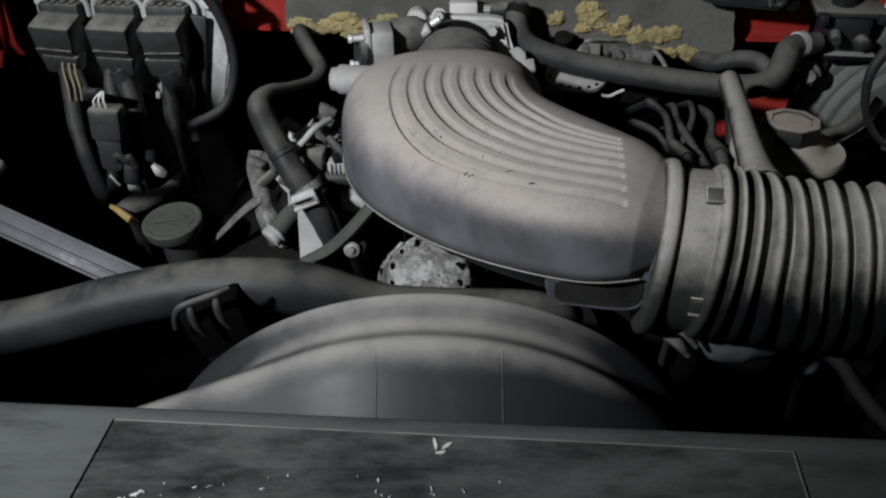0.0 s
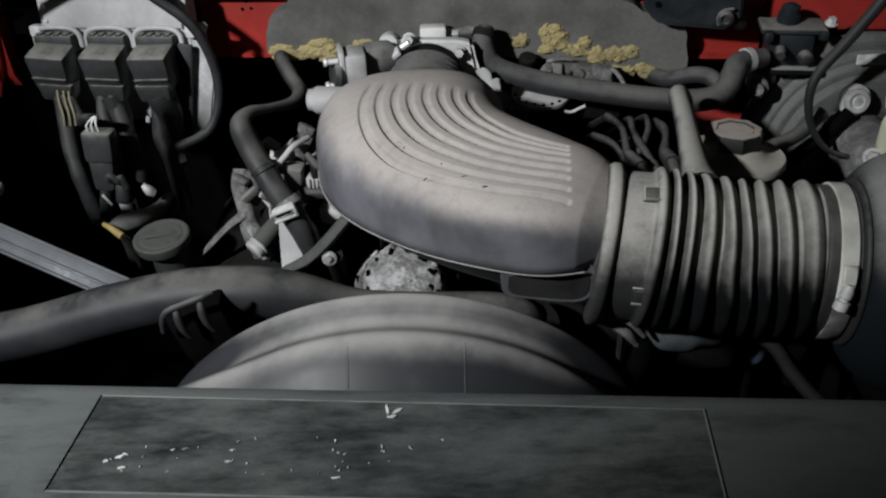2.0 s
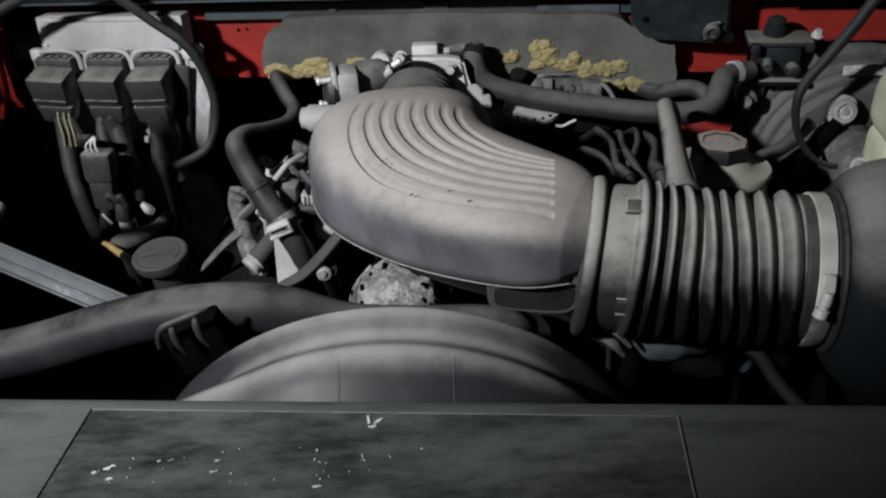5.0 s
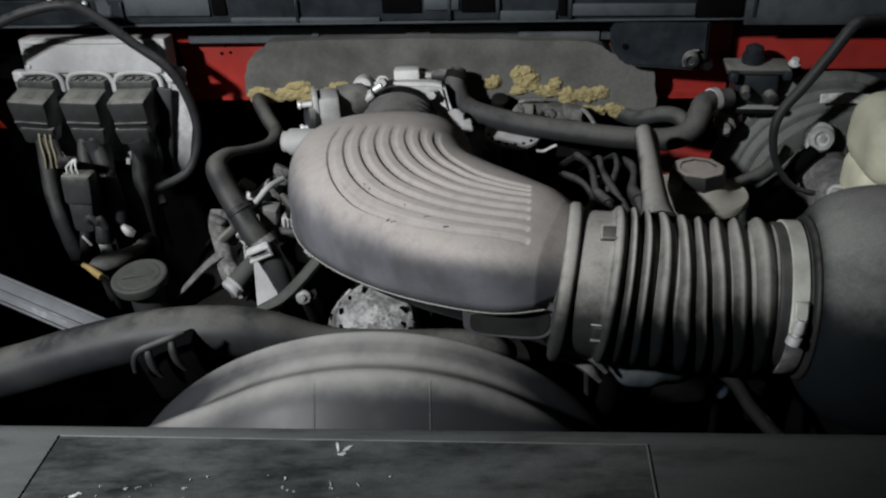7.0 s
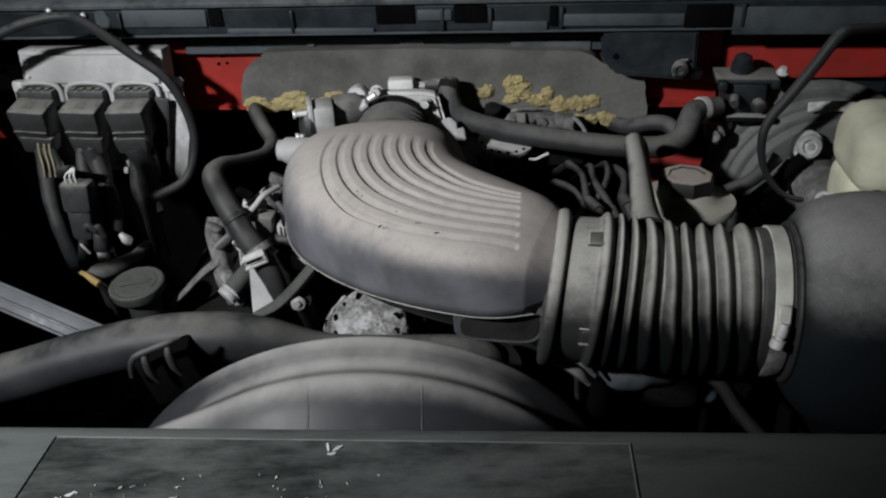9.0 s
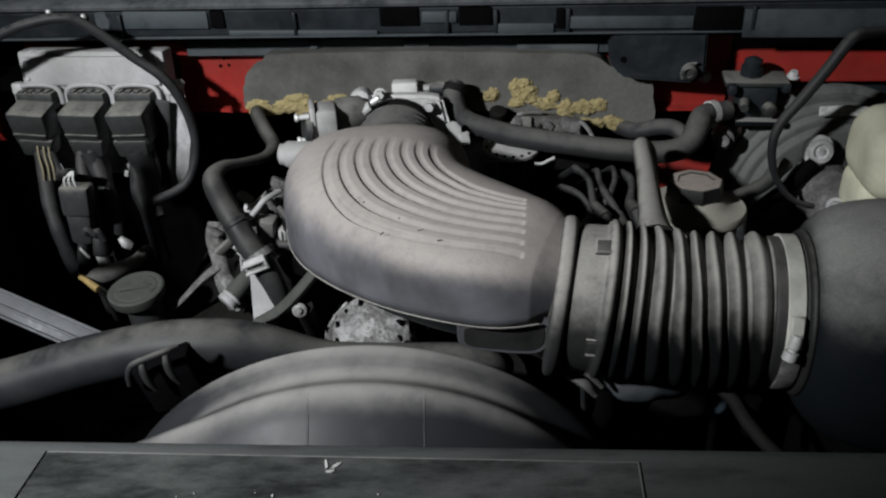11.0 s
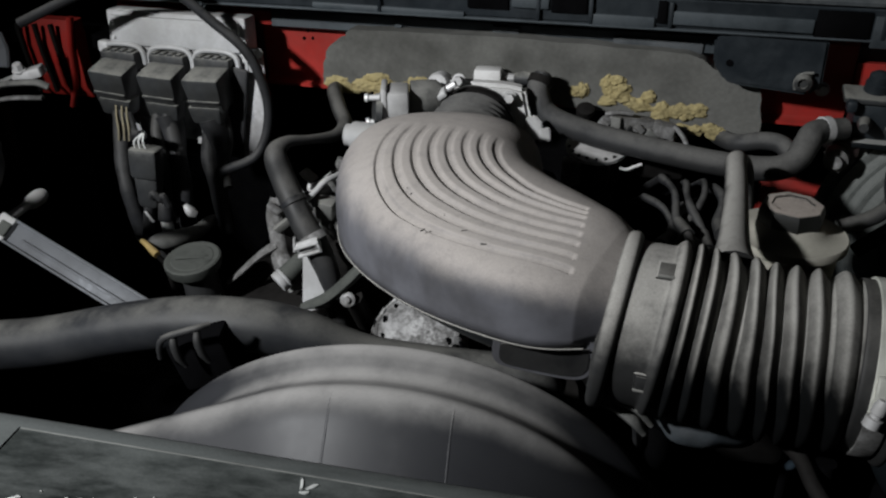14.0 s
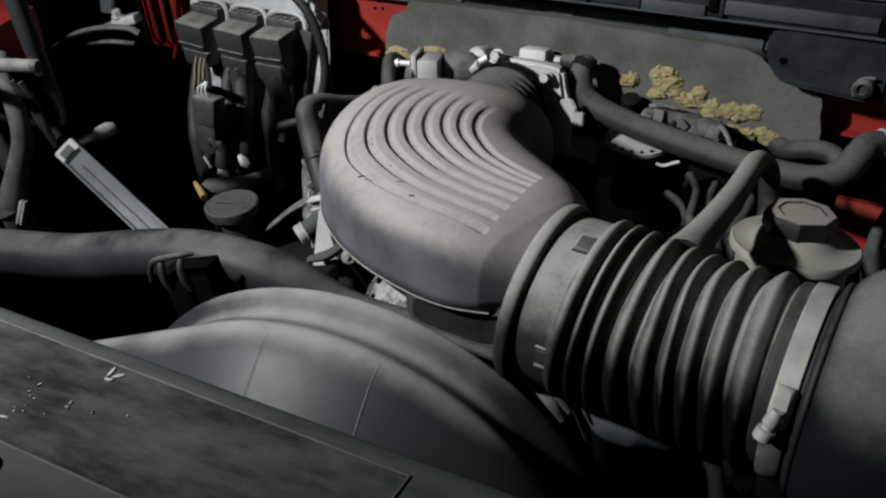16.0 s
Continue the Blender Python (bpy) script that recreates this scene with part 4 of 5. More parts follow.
part("cap", lathe((0.128, 0.882, 1.102), (0, -0.4, 1), [(0, 0.010), (0.007, 0.010), (0.009, 0.006)], 16), IRON, fuel)
rnd = random.Random(5)
for k in range(7):
    x = 0.150 + 0.012 * k
    part("fitting", rbox((x, 0.868 + rnd.uniform(-0.006, 0.006), 1.094 - 0.0010 * k + rnd.uniform(-0.006, 0.006)), (rnd.uniform(0.006, 0.014), 0.012, rnd.uniform(0.005, 0.014)), 0.002, (rnd.uniform(-20, 20), rnd.uniform(-40, 40), rnd.uniform(-30, 30))), (GRIMY_ALLOY, PALE_GREY, RUBBER)[k % 3], fuel)
part("stem", rbox((0.19, 0.885, 1.06), (0.10, 0.02, 0.06), 0.004), IRON, fuel)

# ---- hoses at the back ----
heater = thing("heater_hose", "thick dusty black heater hose running behind the engine", "hose", (0.2, 0.84, 1.06))
part("hose", tube([(0.0795, 0.879, 1.139), (0.076, 0.872, 1.132), (0.078, 0.866, 1.120), (0.085, 0.862, 1.109), (0.103, 0.857, 1.100), (0.143, 0.850, 1.090), (0.201, 0.832, 1.085), (0.261, 0.812, 1.083), (0.309, 0.802, 1.084), (0.334, 0.806, 1.091), (0.346, 0.818, 1.106), (0.356, 0.832, 1.113), (0.386, 0.845, 1.113)],
                  [0.0115, 0.012, 0.0125, 0.0125, 0.0125, 0.0125, 0.0125, 0.0125, 0.0125, 0.0125, 0.013, 0.0125, 0.011], 18, 8), HEATER, heater)
part("end_clamp", lathe((0.366, 0.8385, 1.1135), (0.95, 0.4, 0.0), [(-0.004, 0.0118), (-0.004, 0.0136), (0.004, 0.0134), (0.004, 0.0112)], 24), ALLOY, heater, "dull metal hose clamp")
part("end_clamp", lathe((0.0780, 0.8760, 1.1380), (0.004, 0.008, 0.010), [(-0.004, 0.0120), (-0.004, 0.0136), (0.004, 0.0134), (0.004, 0.0118)], 24), IRON, heater)
part("end_sleeve", lathe((0.0800, 0.8800, 1.1430), (0.004, 0.008, 0.010), [(-0.002, 0.0080), (0.001, 0.0095), (0.003, 0.0090), (0.004, 0.006)], 24), RUBBER, heater)
second = thing("coolant_pipe", "short dusty grey coolant pipe by the firewall", "pipe", (0.3, 0.84, 1.08))
part("pipe", tube([(0.275, 0.90, 1.075), (0.286, 0.858, 1.086), (0.310, 0.846, 1.095), (0.326, 0.838, 1.096), (0.336, 0.826, 1.090)], 0.0095, 14, 6), HEATER, second)

breather = thing("breather_tube", "dusty grey breather tube plugged into the intake hose", "tube", (0.24, 0.57, 1.11))
part("tube", tube([(0.236, 0.535, 1.125), (0.240, 0.565, 1.126), (0.249, 0.620, 1.123), (0.258, 0.680, 1.122), (0.263, 0.722, 1.122), (0.268, 0.742, 1.118), (0.276, 0.750, 1.105), (0.281, 0.745, 1.075), (0.282, 0.730, 1.04), (0.28, 0.72, 0.98)], [0.0190, 0.0130, 0.0108, 0.0098, 0.0098, 0.0098, 0.0095, 0.0085, 0.008, 0.008], 16, 8), HOSE, breather)
part("clip", rbox((0.2335, 0.541, 1.139), (0.008, 0.008, 0.004), 0.001), ZINC, breather)

# Plug leads below the hose.
for top, low, r, sway in (((0.209, 0.785, 1.074), (0.227, 0.700, 1.060), 0.0042, 0.004), ((0.232, 0.785, 1.070), (0.247, 0.700, 1.046), 0.0040, -0.005), ((0.193, 0.770, 1.060), (0.236, 0.700, 1.050), 0.0038, 0.003),
                          ((0.262, 0.790, 1.064), (0.260, 0.705, 1.060), 0.0052, 0.004), ((0.232, 0.760, 1.058), (0.203, 0.695, 1.050), 0.0044, -0.003), ((0.250, 0.790, 1.070), (0.220, 0.700, 1.044), 0.0036, 0.005)):
    lead = thing("plug_lead", "dusty grey spark plug lead", "cable", (low[0], low[1], low[2] - 0.08), "plug leads behind the hose")
    a, b = Vector(top), Vector(low)
    way = [a + Vector((-0.01, 0.07, -0.045)), a + Vector((-0.002, 0.020, -0.010)), a, a.lerp(b, 0.3) + Vector((sway, 0, 0.003)), a.lerp(b, 0.7) + Vector((-sway * 0.6, 0, -0.004)), b, b + Vector((0.004, -0.012, -0.02)), b + Vector((0.006, -0.014, -0.07))]
    part("lead", tube(way, [r * 0.9, r, r, r, r * 1.06, r * 1.25, r * 1.1, r], 10, 5, 1.0, None, 0.35), CABLE, lead)
    part("boot", tube([a.lerp(b, 0.72) + Vector((-sway * 0.5, 0, -0.003)), a.lerp(b, 0.86) + Vector((-sway * 0.25, 0, -0.001)), b], [r * 1.35, r * 1.5, r * 1.7], 12, 4), RUBBER, lead, "dusty rubber boot")

# ---- power steering reservoir ----
steer = thing("steering_fluid_reservoir", "dusty cream fluid reservoir with a dark ribbed cap", "reservoir", (0.306, 0.665, 0.90))
part("tank", lathe((0.306, 0.662, 0.90), (0, 0.04, 1), [(0, 0.034), (0.12, 0.040), (0.170, 0.0420), (0.1785, 0.0425), (0.1795, 0.0470), (0.1810, 0.0488), (0.1860, 0.0488), (0.1878, 0.0475), (0.1872, 0.0440), (0.1885, 0.0360), (0.1910, 0.0290), (0.1960, 0.0250), (0.198, 0.020)], 48), CREAM, steer)
capb = lathe((0.306, 0.674, 1.093), (0, 0.02, 1), [(0, 0.023), (0.003, 0.0275), (0.013, 0.0275), (0.0185, 0.0250), (0.0190, 0.018), (0.0175, 0.0175), (0.0175, 0.001)], 8)
bmesh.ops.bevel(capb, geom=[e for e in capb.edges if e.calc_length() > 0.012], offset=0.0015, segments=2, affect="EDGES", clamp_overlap=True)
part("cap", capb, surface("dusty_black_cap", (0.012, 0.013, 0.012), (0.42, 0.37, 0.33), 1.0, 0.5, 0, 0.2, 40, 1.0, 400, 0.8, (0.60, 0.92), 0.5, 0.3), steer, "dark octagonal cap with a dusty top", 30)
part("mount", rbox((0.306, 0.70, 0.86), (0.09, 0.06, 0.10), 0.01), IRON, steer)

# ---- brake booster and master cylinder ----
boost = thing("brake_booster", "dusty round brake servo drum with a pale label", "brake booster", (0.50, 0.86, 0.92))
BA = Vector((-0.02, -1, 0.10)).normalized()
BC = Vector((0.515, 0.868, 0.990))
part("drum", lathe(BC, BA, [tuple(r) for r in spline([(-0.05, 0.110), (-0.02, 0.128), (0.000, 0.137), (0.006, 0.138), (0.010, 0.133), (0.016, 0.120), (0.022, 0.1145), (0.030, 0.110), (0.038, 0.098), (0.044, 0.085), (0.046, 0.060), (0.050, 0.045), (0.052, 0.02), (0.052, 0.004)], 4)], 72), BOOSTER, boost)
for h, r in ((0.0135, 0.1270), (0.0255, 0.1140), (0.0345, 0.1045), (0.0420, 0.0915), (0.0462, 0.0700)):
    part("ridge", lathe(BC, BA, [(h - 0.004, r - 0.002), (h - 0.001, r + 0.0020), (h + 0.0015, r + 0.0012), (h + 0.0025, r - 0.003)], 72), BOOSTER, boost)
part("stud", lathe((0.484, 0.818, 1.072), (-0.05, -1, 0.25), [(0, 0.0175), (0.003, 0.0175), (0.004, 0.0135), (0.012, 0.0130), (0.0125, 0.0085), (0.009, 0.0080), (0.009, 0.004), (0.013, 0.0035)], 28), STEEL, boost, "bright round stud and washer")
part("label", plate([(-0.038, -0.006), (-0.036, 0.005), (0.0, 0.010), (0.038, 0.009), (0.040, -0.003), (0.0, -0.002)], (0.524, 0.8385, 1.106), (1, 0.02, -0.14), (0, 0.55, 0.84), 0.003, 0.0005), WHITE, boost, "pale worn label")
part("dark_bar", tube([(0.408, 0.795, 1.000), (0.430, 0.797, 1.020), (0.453, 0.800, 1.038), (0.478, 0.806, 1.062)], 0.0080, 12, 4), NEAR_BLACK, boost, "black bar slanting below the stud")
part("brace", tube([(0.385, 0.78, 1.035), (0.415, 0.785, 1.047), (0.445, 0.80, 1.066)], 0.008, 12, 4), RUBBER, boost)
part("stay", rbox((0.515, 0.925, 0.99), (0.16, 0.04, 0.16), 0.01), IRON, boost)

brake = thing("brake_fluid_tank", "yellowed translucent brake fluid tank", "fluid tank", (0.53, 0.71, 0.98))
tank = rbox((0.535, 0.705, 1.118), (0.125, 0.105, 0.080), 0.030, (0, 0, -6), 5)
part("tank", tank, RESERVOIR, brake)
part("lower_tank", rbox((0.515, 0.715, 1.068), (0.075, 0.07, 0.05), 0.014, (0, 0, -6), 4), RESERVOIR, brake)
part("cylinder", lathe((0.50, 0.66, 1.02), (0, 1, 0.0), [(0, 0.018), (0.004, 0.026), (0.09, 0.026), (0.10, 0.034), (0.17, 0.034)], 28), GRIMY_ALLOY, brake, "grimy cast master cylinder")
part("cylinder_nut", bolt((0.476, 0.735, 1.045), (-0.3, -1, 0.3), 0.007, 0.010), ALLOY_CASE, brake)

valve = thing("solenoid_valve", "black solenoid valve with metal cap on the firewall", "valve", (0.42, 0.88, 1.09))
part("case", rbox((0.421, 0.872, 1.116), (0.048, 0.040, 0.042), 0.005, (0, 0, -8)), COWL, valve)
part("lid", rbox((0.419, 0.866, 1.141), (0.070, 0.036, 0.006), 0.002, (4, 0, -8)), PLASTIC, valve)
part("dome", lathe((0.416, 0.872, 1.142), (0, -0.1, 1), [(0, 0.0125), (0.012, 0.0120), (0.0125, 0.0105), (0.020, 0.0100), (0.023, 0.005)], 24), COWL, valve)
for u in (-0.030, 0.030):
    part("tab", rbox((0.419 + u, 0.850, 1.136), (0.010, 0.014, 0.012), 0.003, (0, 0, -8)), COWL, valve)
part("nozzle", lathe((0.405, 0.850, 1.118), (-0.3, -1, 0.1), [(0, 0.007), (0.012, 0.006), (0.020, 0.0045)], 16), PLASTIC, valve)
part("nozzle", lathe((0.432, 0.848, 1.112), (0.1, -1, 0.0), [(0, 0.008), (0.010, 0.007), (0.012, 0.004)], 16), PLASTIC, valve)
part("base", rbox((0.425, 0.862, 1.097), (0.052, 0.046, 0.006), 0.001, (0, 0, -8)), HOUSING, valve)
part("bolt", bolt((0.457, 0.855, 1.146), (0, -0.3, 1), 0.005, 0.006), ALLOY, valve)
union = thing("hose_union", "pale metal and red plastic hose union", "union", (0.39, 0.86, 1.06))
part("body", lathe((0.386, 0.848, 1.078), (-0.3, -1, 0.2), [(-0.02, 0.012), (0.010, 0.012), (0.012, 0.007), (0.020, 0.0065)], 16), GRIMY_ALLOY, union)
part("collar", rbox((0.400, 0.868, 1.086), (0.022, 0.02, 0.026), 0.004), DIRTY_RED, union)
part("stem", tube([(0.40, 0.88, 1.085), (0.40, 0.92, 1.07), (0.40, 0.965, 1.06)], 0.012, 12, 4), IRON, union)

wire = thing("wing_cable", "black cable looping over the brake servo", "cable", (0.45, 0.79, 1.05))
part("cable", tube([(0.62, 0.86, 1.19), (0.565, 0.825, 1.203), (0.521, 0.80, 1.210), (0.490, 0.785, 1.214), (0.476, 0.78, 1.208), (0.460, 0.78, 1.181), (0.439, 0.78, 1.148), (0.421, 0.778, 1.123), (0.415, 0.776, 1.100), (0.421, 0.774, 1.068), (0.438, 0.770, 1.042), (0.459, 0.766, 1.031), (0.50, 0.76, 1.026)],
                   [0.0062, 0.0062, 0.0062, 0.0064, 0.0064, 0.0064, 0.0060, 0.0055, 0.0048, 0.0040, 0.0034, 0.0030, 0.0030], 12, 8), CABLE, wire)

# ---- engine control unit with its plugs ----
ecu = thing("engine_control_unit", "ribbed silver alloy engine control unit on the firewall", "control unit", (-0.345, 0.93, 1.04))
ROT = (-6, 0, -6)


def on_ecu(u, d, v):
    """A place on the control unit's face: across, out of it and up."""
    return pose(-0.345, 0.907, 1.115, *ROT) @ Vector((u, -d, v))


def ecu_box(u, d, v, size, bevel=0.002):
    return rbox(on_ecu(u, d, v), size, bevel, ROT)


case = part("case", ecu_box(-0.0050, -0.014, 0.0385, (0.180, 0.028, 0.068), 0.003), ALLOY_CASE, ecu)
part("lower_case", ecu_box(-0.0020, -0.014, -0.0380, (0.184, 0.026, 0.083), 0.003), PEELED, ecu, "peeled lower half")
part("top_face", ecu_box(-0.0050, 0.002, 0.050, (0.166, 0.006, 0.034), 0.0015), ALLOY_CASE, ecu)
part("label", ecu_box(-0.055, -0.004, 0.0728, (0.05, 0.012, 0.001), 0.0003), WHITE, ecu, "thin pale label strip")
for u, v in ((-0.084, 0.058), (0.073, 0.058), (-0.084, 0.042)):
    part("screw", bolt(on_ecu(u, 0.004, v), on_ecu(0, 1, 0) - on_ecu(0, 0, 0), 0.0026, 0.003), STEEL, case)
part("ear", rbox(on_ecu(0.089, 0.004, 0.030), (0.014, 0.012, 0.014), 0.003, ROT), ALLOY, ecu)
part("ear", rbox(on_ecu(-0.099, 0.004, 0.030), (0.014, 0.012, 0.014), 0.003, ROT), ALLOY, ecu)
part("ear_bolt", bolt(on_ecu(0.095, 0.008, 0.034), (0.7, -0.6, 0.3), 0.006, 0.016), ALLOY, ecu)
part("bracket", rbox((-0.345, 0.957, 1.115), (0.16, 0.06, 0.10), 0.004, (0, 0, -6)), IRON, ecu)
for u in (-0.074, -0.011, 0.048):
    arch = [on_ecu(u - 0.028, 0.006, 0.012), on_ecu(u - 0.027, 0.007, 0.026), on_ecu(u - 0.019, 0.007, 0.033), on_ecu(u, 0.007, 0.035), on_ecu(u + 0.019, 0.007, 0.033), on_ecu(u + 0.027, 0.007, 0.026), on_ecu(u + 0.028, 0.006, 0.012)]
    part("plug_surround", tube(arch, 0.0030, 8, 5), ALLOY_CASE, ecu, "pale moulded plug surround")


def plug(u, lean, boot):
    p = thing("wiring_plug", "dusty black plug and boot seated in the control unit", "plug", tuple(on_ecu(u, 0.02, -0.02)), "plugs of the control unit")
    part("header", ecu_box(u - 0.003, 0.009, 0.017, (0.046, 0.022, 0.022), 0.003), PLASTIC, p)
    part("body", rbox(on_ecu(u - 0.002, 0.030, -0.006), (0.046, 0.036, 0.044), 0.004, (ROT[0] + 16, lean, ROT[2]), 2, None, 0.90), PLASTIC, p)
    part("rear_cover", rbox(on_ecu(u - 0.003 + lean * 0.0006, 0.030, -0.032), (0.043, 0.026, 0.022), 0.004, (ROT[0] + 8, lean, ROT[2]), 2, None, 0.85), PLASTIC, p)
    for k in range(4):
        part("grip", rbox(on_ecu(u - 0.019 + 0.0105 * k, 0.013, 0.0285), (0.007, 0.012, 0.003), 0.001, ROT), PLASTIC, p)
    part("latch", rbox(on_ecu(u - 0.002, 0.046, -0.016), (0.040, 0.003, 0.003), 0.001, (ROT[0] + 12, lean, ROT[2])), PLASTIC, p)
    if boot:
        part("boot", tube([on_ecu(u - 0.003, 0.028, -0.040), on_ecu(u + 0.002, 0.030, -0.058), on_ecu(u + boot * 0.5, 0.040, -0.085), on_ecu(u + boot, 0.056, -0.120)], [0.020, 0.018, 0.013, 0.010], 14, 5, 0.75), CABLE, p)
    return p


for u, lean, boot in ((-0.071, 4, 0.0), (-0.007, 2, 0.022), (0.051, -2, 0.014)):
    plug(u, lean, boot)

rnd = random.Random(3)
LOOMS = [([(-0.417, 0.875, 1.078), (-0.413, 0.86, 1.06), (-0.408, 0.84, 1.03), (-0.400, 0.825, 1.00), (-0.39, 0.82, 0.94)], 0.0095, CABLE),
         ([(-0.405, 0.868, 1.08), (-0.392, 0.85, 1.06), (-0.372, 0.82, 1.075), (-0.356, 0.806, 1.082)], 0.0060, CABLE),
         ([(-0.356, 0.872, 1.08), (-0.348, 0.86, 1.055), (-0.338, 0.845, 1.03), (-0.333, 0.832, 1.00), (-0.335, 0.83, 0.94)], 0.0100, CABLE),
         ([(-0.368, 0.872, 1.082), (-0.366, 0.855, 1.06), (-0.355, 0.84, 1.03), (-0.35, 0.83, 0.96)], 0.0070, RUBBER),
         ([(-0.300, 0.872, 1.08), (-0.302, 0.86, 1.06), (-0.299, 0.845, 1.035), (-0.290, 0.832, 1.012), (-0.285, 0.83, 0.95)], 0.0095, CABLE),
         ([(-0.288, 0.876, 1.08), (-0.285, 0.868, 1.05), (-0.286, 0.85, 1.03), (-0.276, 0.83, 1.01)], 0.0060, RUBBER)]
for pts, r, m in LOOMS:
    loom = thing("wiring_loom", "dusty taped wiring loom hanging from the plugs", "wiring loom", pts[-1], "looms under the control unit")
    part("sleeve", tube(pts, r, 12, 6, 1.0, None, 0.25), m, loom)
for x, dz in ((-0.419, 0), (-0.412, 0.002), (-0.406, 0.001)):
    strand = thing("bare_wire", "thin tan wire below the plug", "wire", (x, 0.865, 1.05), "tan wires")
    part("wire", tube([(x, 0.872, 1.092), (x + 0.004, 0.860, 1.080), (x + 0.009, 0.850, 1.068 + dz), (x + 0.010, 0.844, 1.056)], 0.0013, 6, 4), WIRE_TAN, strand)
inline = thing("inline_connector", "dusty black inline connector with pale wires", "connector", (-0.362, 0.80, 0.985))
part("upper", rbox((-0.354, 0.800, 1.052), (0.034, 0.026, 0.036), 0.005, (-6, 4, 0), 2, None, 0.94), PLASTIC, inline)
part("lower", rbox((-0.3575, 0.801, 1.018), (0.030, 0.024, 0.044), 0.006, (-4, 6, 0), 2, None, 0.8), PLASTIC, inline)
for k in range(3):
    part("wire", tube([(-0.362 + 0.006 * k, 0.797, 1.068), (-0.360 + 0.005 * k, 0.794, 1.080), (-0.352 + 0.001 * k, 0.80, 1.087)], 0.0011, 6, 4), WHITE, inline)
part("tail", tube([(-0.360, 0.80, 1.000), (-0.364, 0.798, 0.985), (-0.372, 0.80, 0.955)], 0.0065, 10, 4), CABLE, inline)
part("tag", rbox((-0.359, 0.790, 0.987), (0.003, 0.002, 0.016), 0.0005, (0, -30, 0)), STEEL, inline)
backing = thing("backing_plate", "bare metal plate beside the looms with peeled paint", "plate", (-0.27, 0.93, 1.03))
part("plate", plate([(-0.036, -0.055), (-0.040, -0.02), (-0.032, 0.06), (0.034, 0.065), (0.036, 0.0), (0.022, -0.060), (-0.010, -0.064)], (-0.277, 0.8975, 1.082), (1, -0.1, 0), (0, 0.12, 1), 0.006, 0.002), BARE, backing)
# Dark strip stands for the dark reflection in the curved bare metal.
part("dark_reflection", rbox((-0.2765, 0.8885, 1.078), (0.022, 0.006, 0.112), 0.003, (-4, 9, -6)), CABLE, backing, "dark strip standing for the reflection in the plate")
for x, y, z, r in ((-0.36, 0.885, 1.06, 0.010), (-0.325, 0.88, 1.045, 0.005), (-0.31, 0.872, 1.07, 0.004)):
    part("chip", rbox((x, y, z), (r, 0.004, r * 1.6), 0.001, (10, 15, 0)), ALLOY_CASE, backing)
loop = thing("overhead_cable", "thick grey cable looping over the control unit", "cable", (-0.25, 0.84, 1.03))
part("cable", tube([(-0.50, 0.85, 1.19), (-0.440, 0.850, 1.216), (-0.412, 0.850, 1.228), (-0.378, 0.850, 1.239), (-0.343, 0.855, 1.2425), (-0.321, 0.860, 1.233), (-0.283, 0.865, 1.197), (-0.245, 0.865, 1.161), (-0.229, 0.865, 1.112), (-0.231, 0.860, 1.072), (-0.246, 0.850, 1.042), (-0.276, 0.835, 1.031), (-0.30, 0.84, 1.02)],
                   0.0056, 14, 8), CABLE, loop)

# ---- left of the engine ----
lh = thing("bypass_hose", "bent black bypass hose with a bright clamp", "hose", (-0.12, 0.69, 0.96))
part("hose", tube([(-0.165, 0.93, 1.10), (-0.158, 0.895, 1.108), (-0.143, 0.860, 1.102), (-0.130, 0.832, 1.096), (-0.134, 0.805, 1.094), (-0.152, 0.772, 1.103), (-0.168, 0.752, 1.108), (-0.176, 0.738, 1.100), (-0.168, 0.730, 1.077), (-0.149, 0.712, 1.047), (-0.128, 0.698, 1.015), (-0.117, 0.692, 0.985), (-0.11, 0.69, 0.93)],
                  [0.0085, 0.0085, 0.0085, 0.008, 0.0065, 0.0048, 0.0065, 0.0115, 0.0128, 0.0130, 0.0130, 0.0115, 0.011], 16, 8), RUBBER, lh)
part("joint", lathe((-0.1555, 0.7180, 1.0585), (0.55, -0.42, -0.75), [(-0.004, 0.0124), (-0.003, 0.0139), (0.002, 0.0139), (0.003, 0.0124)], 24), CABLE, lh)
cl = part("clamp", rbox((-0.1335, 0.6850, 1.0285), (0.025, 0.009, 0.012), 0.003, (10, -17, 10)), STEEL, lh, "bright stamped hose clamp")
CM = pose(-0.1335, 0.6850, 1.0285, 10, -17, 10)
for v in (-0.0052, 0.0052):
    part("clamp_rail", rbox(CM @ Vector((0, -0.006, v)), (0.026, 0.004, 0.0025), 0.001, (10, -17, 10)), STEEL, cl)
part("clamp_stop", rbox(CM @ Vector((0.0115, -0.006, 0)), (0.003, 0.004, 0.010), 0.001, (10, -17, 10)), STEEL, cl)
part("clamp_slot", rbox((-0.1335, 0.6795, 1.0295), (0.016, 0.004, 0.005), 0.001, (10, -17, 10)), IRON, cl)
part("clamp_ring", lathe((-0.1325, 0.7015, 1.0285), (0.55, -0.35, -0.8), [(-0.004, 0.0148), (-0.004, 0.0154), (0.004, 0.0154), (0.004, 0.0148)], 28), GRIMY_ALLOY, lh)
part("clamp_lug", rbox((-0.1475, 0.6845, 1.029), (0.0020, 0.005, 0.016), 0.0008, (0, 4, 0)), STEEL, lh)
tensioner = thing("white_metal_bracket", "pale bare metal bracket blade below the hose", "bracket", (-0.135, 0.69, 0.93))
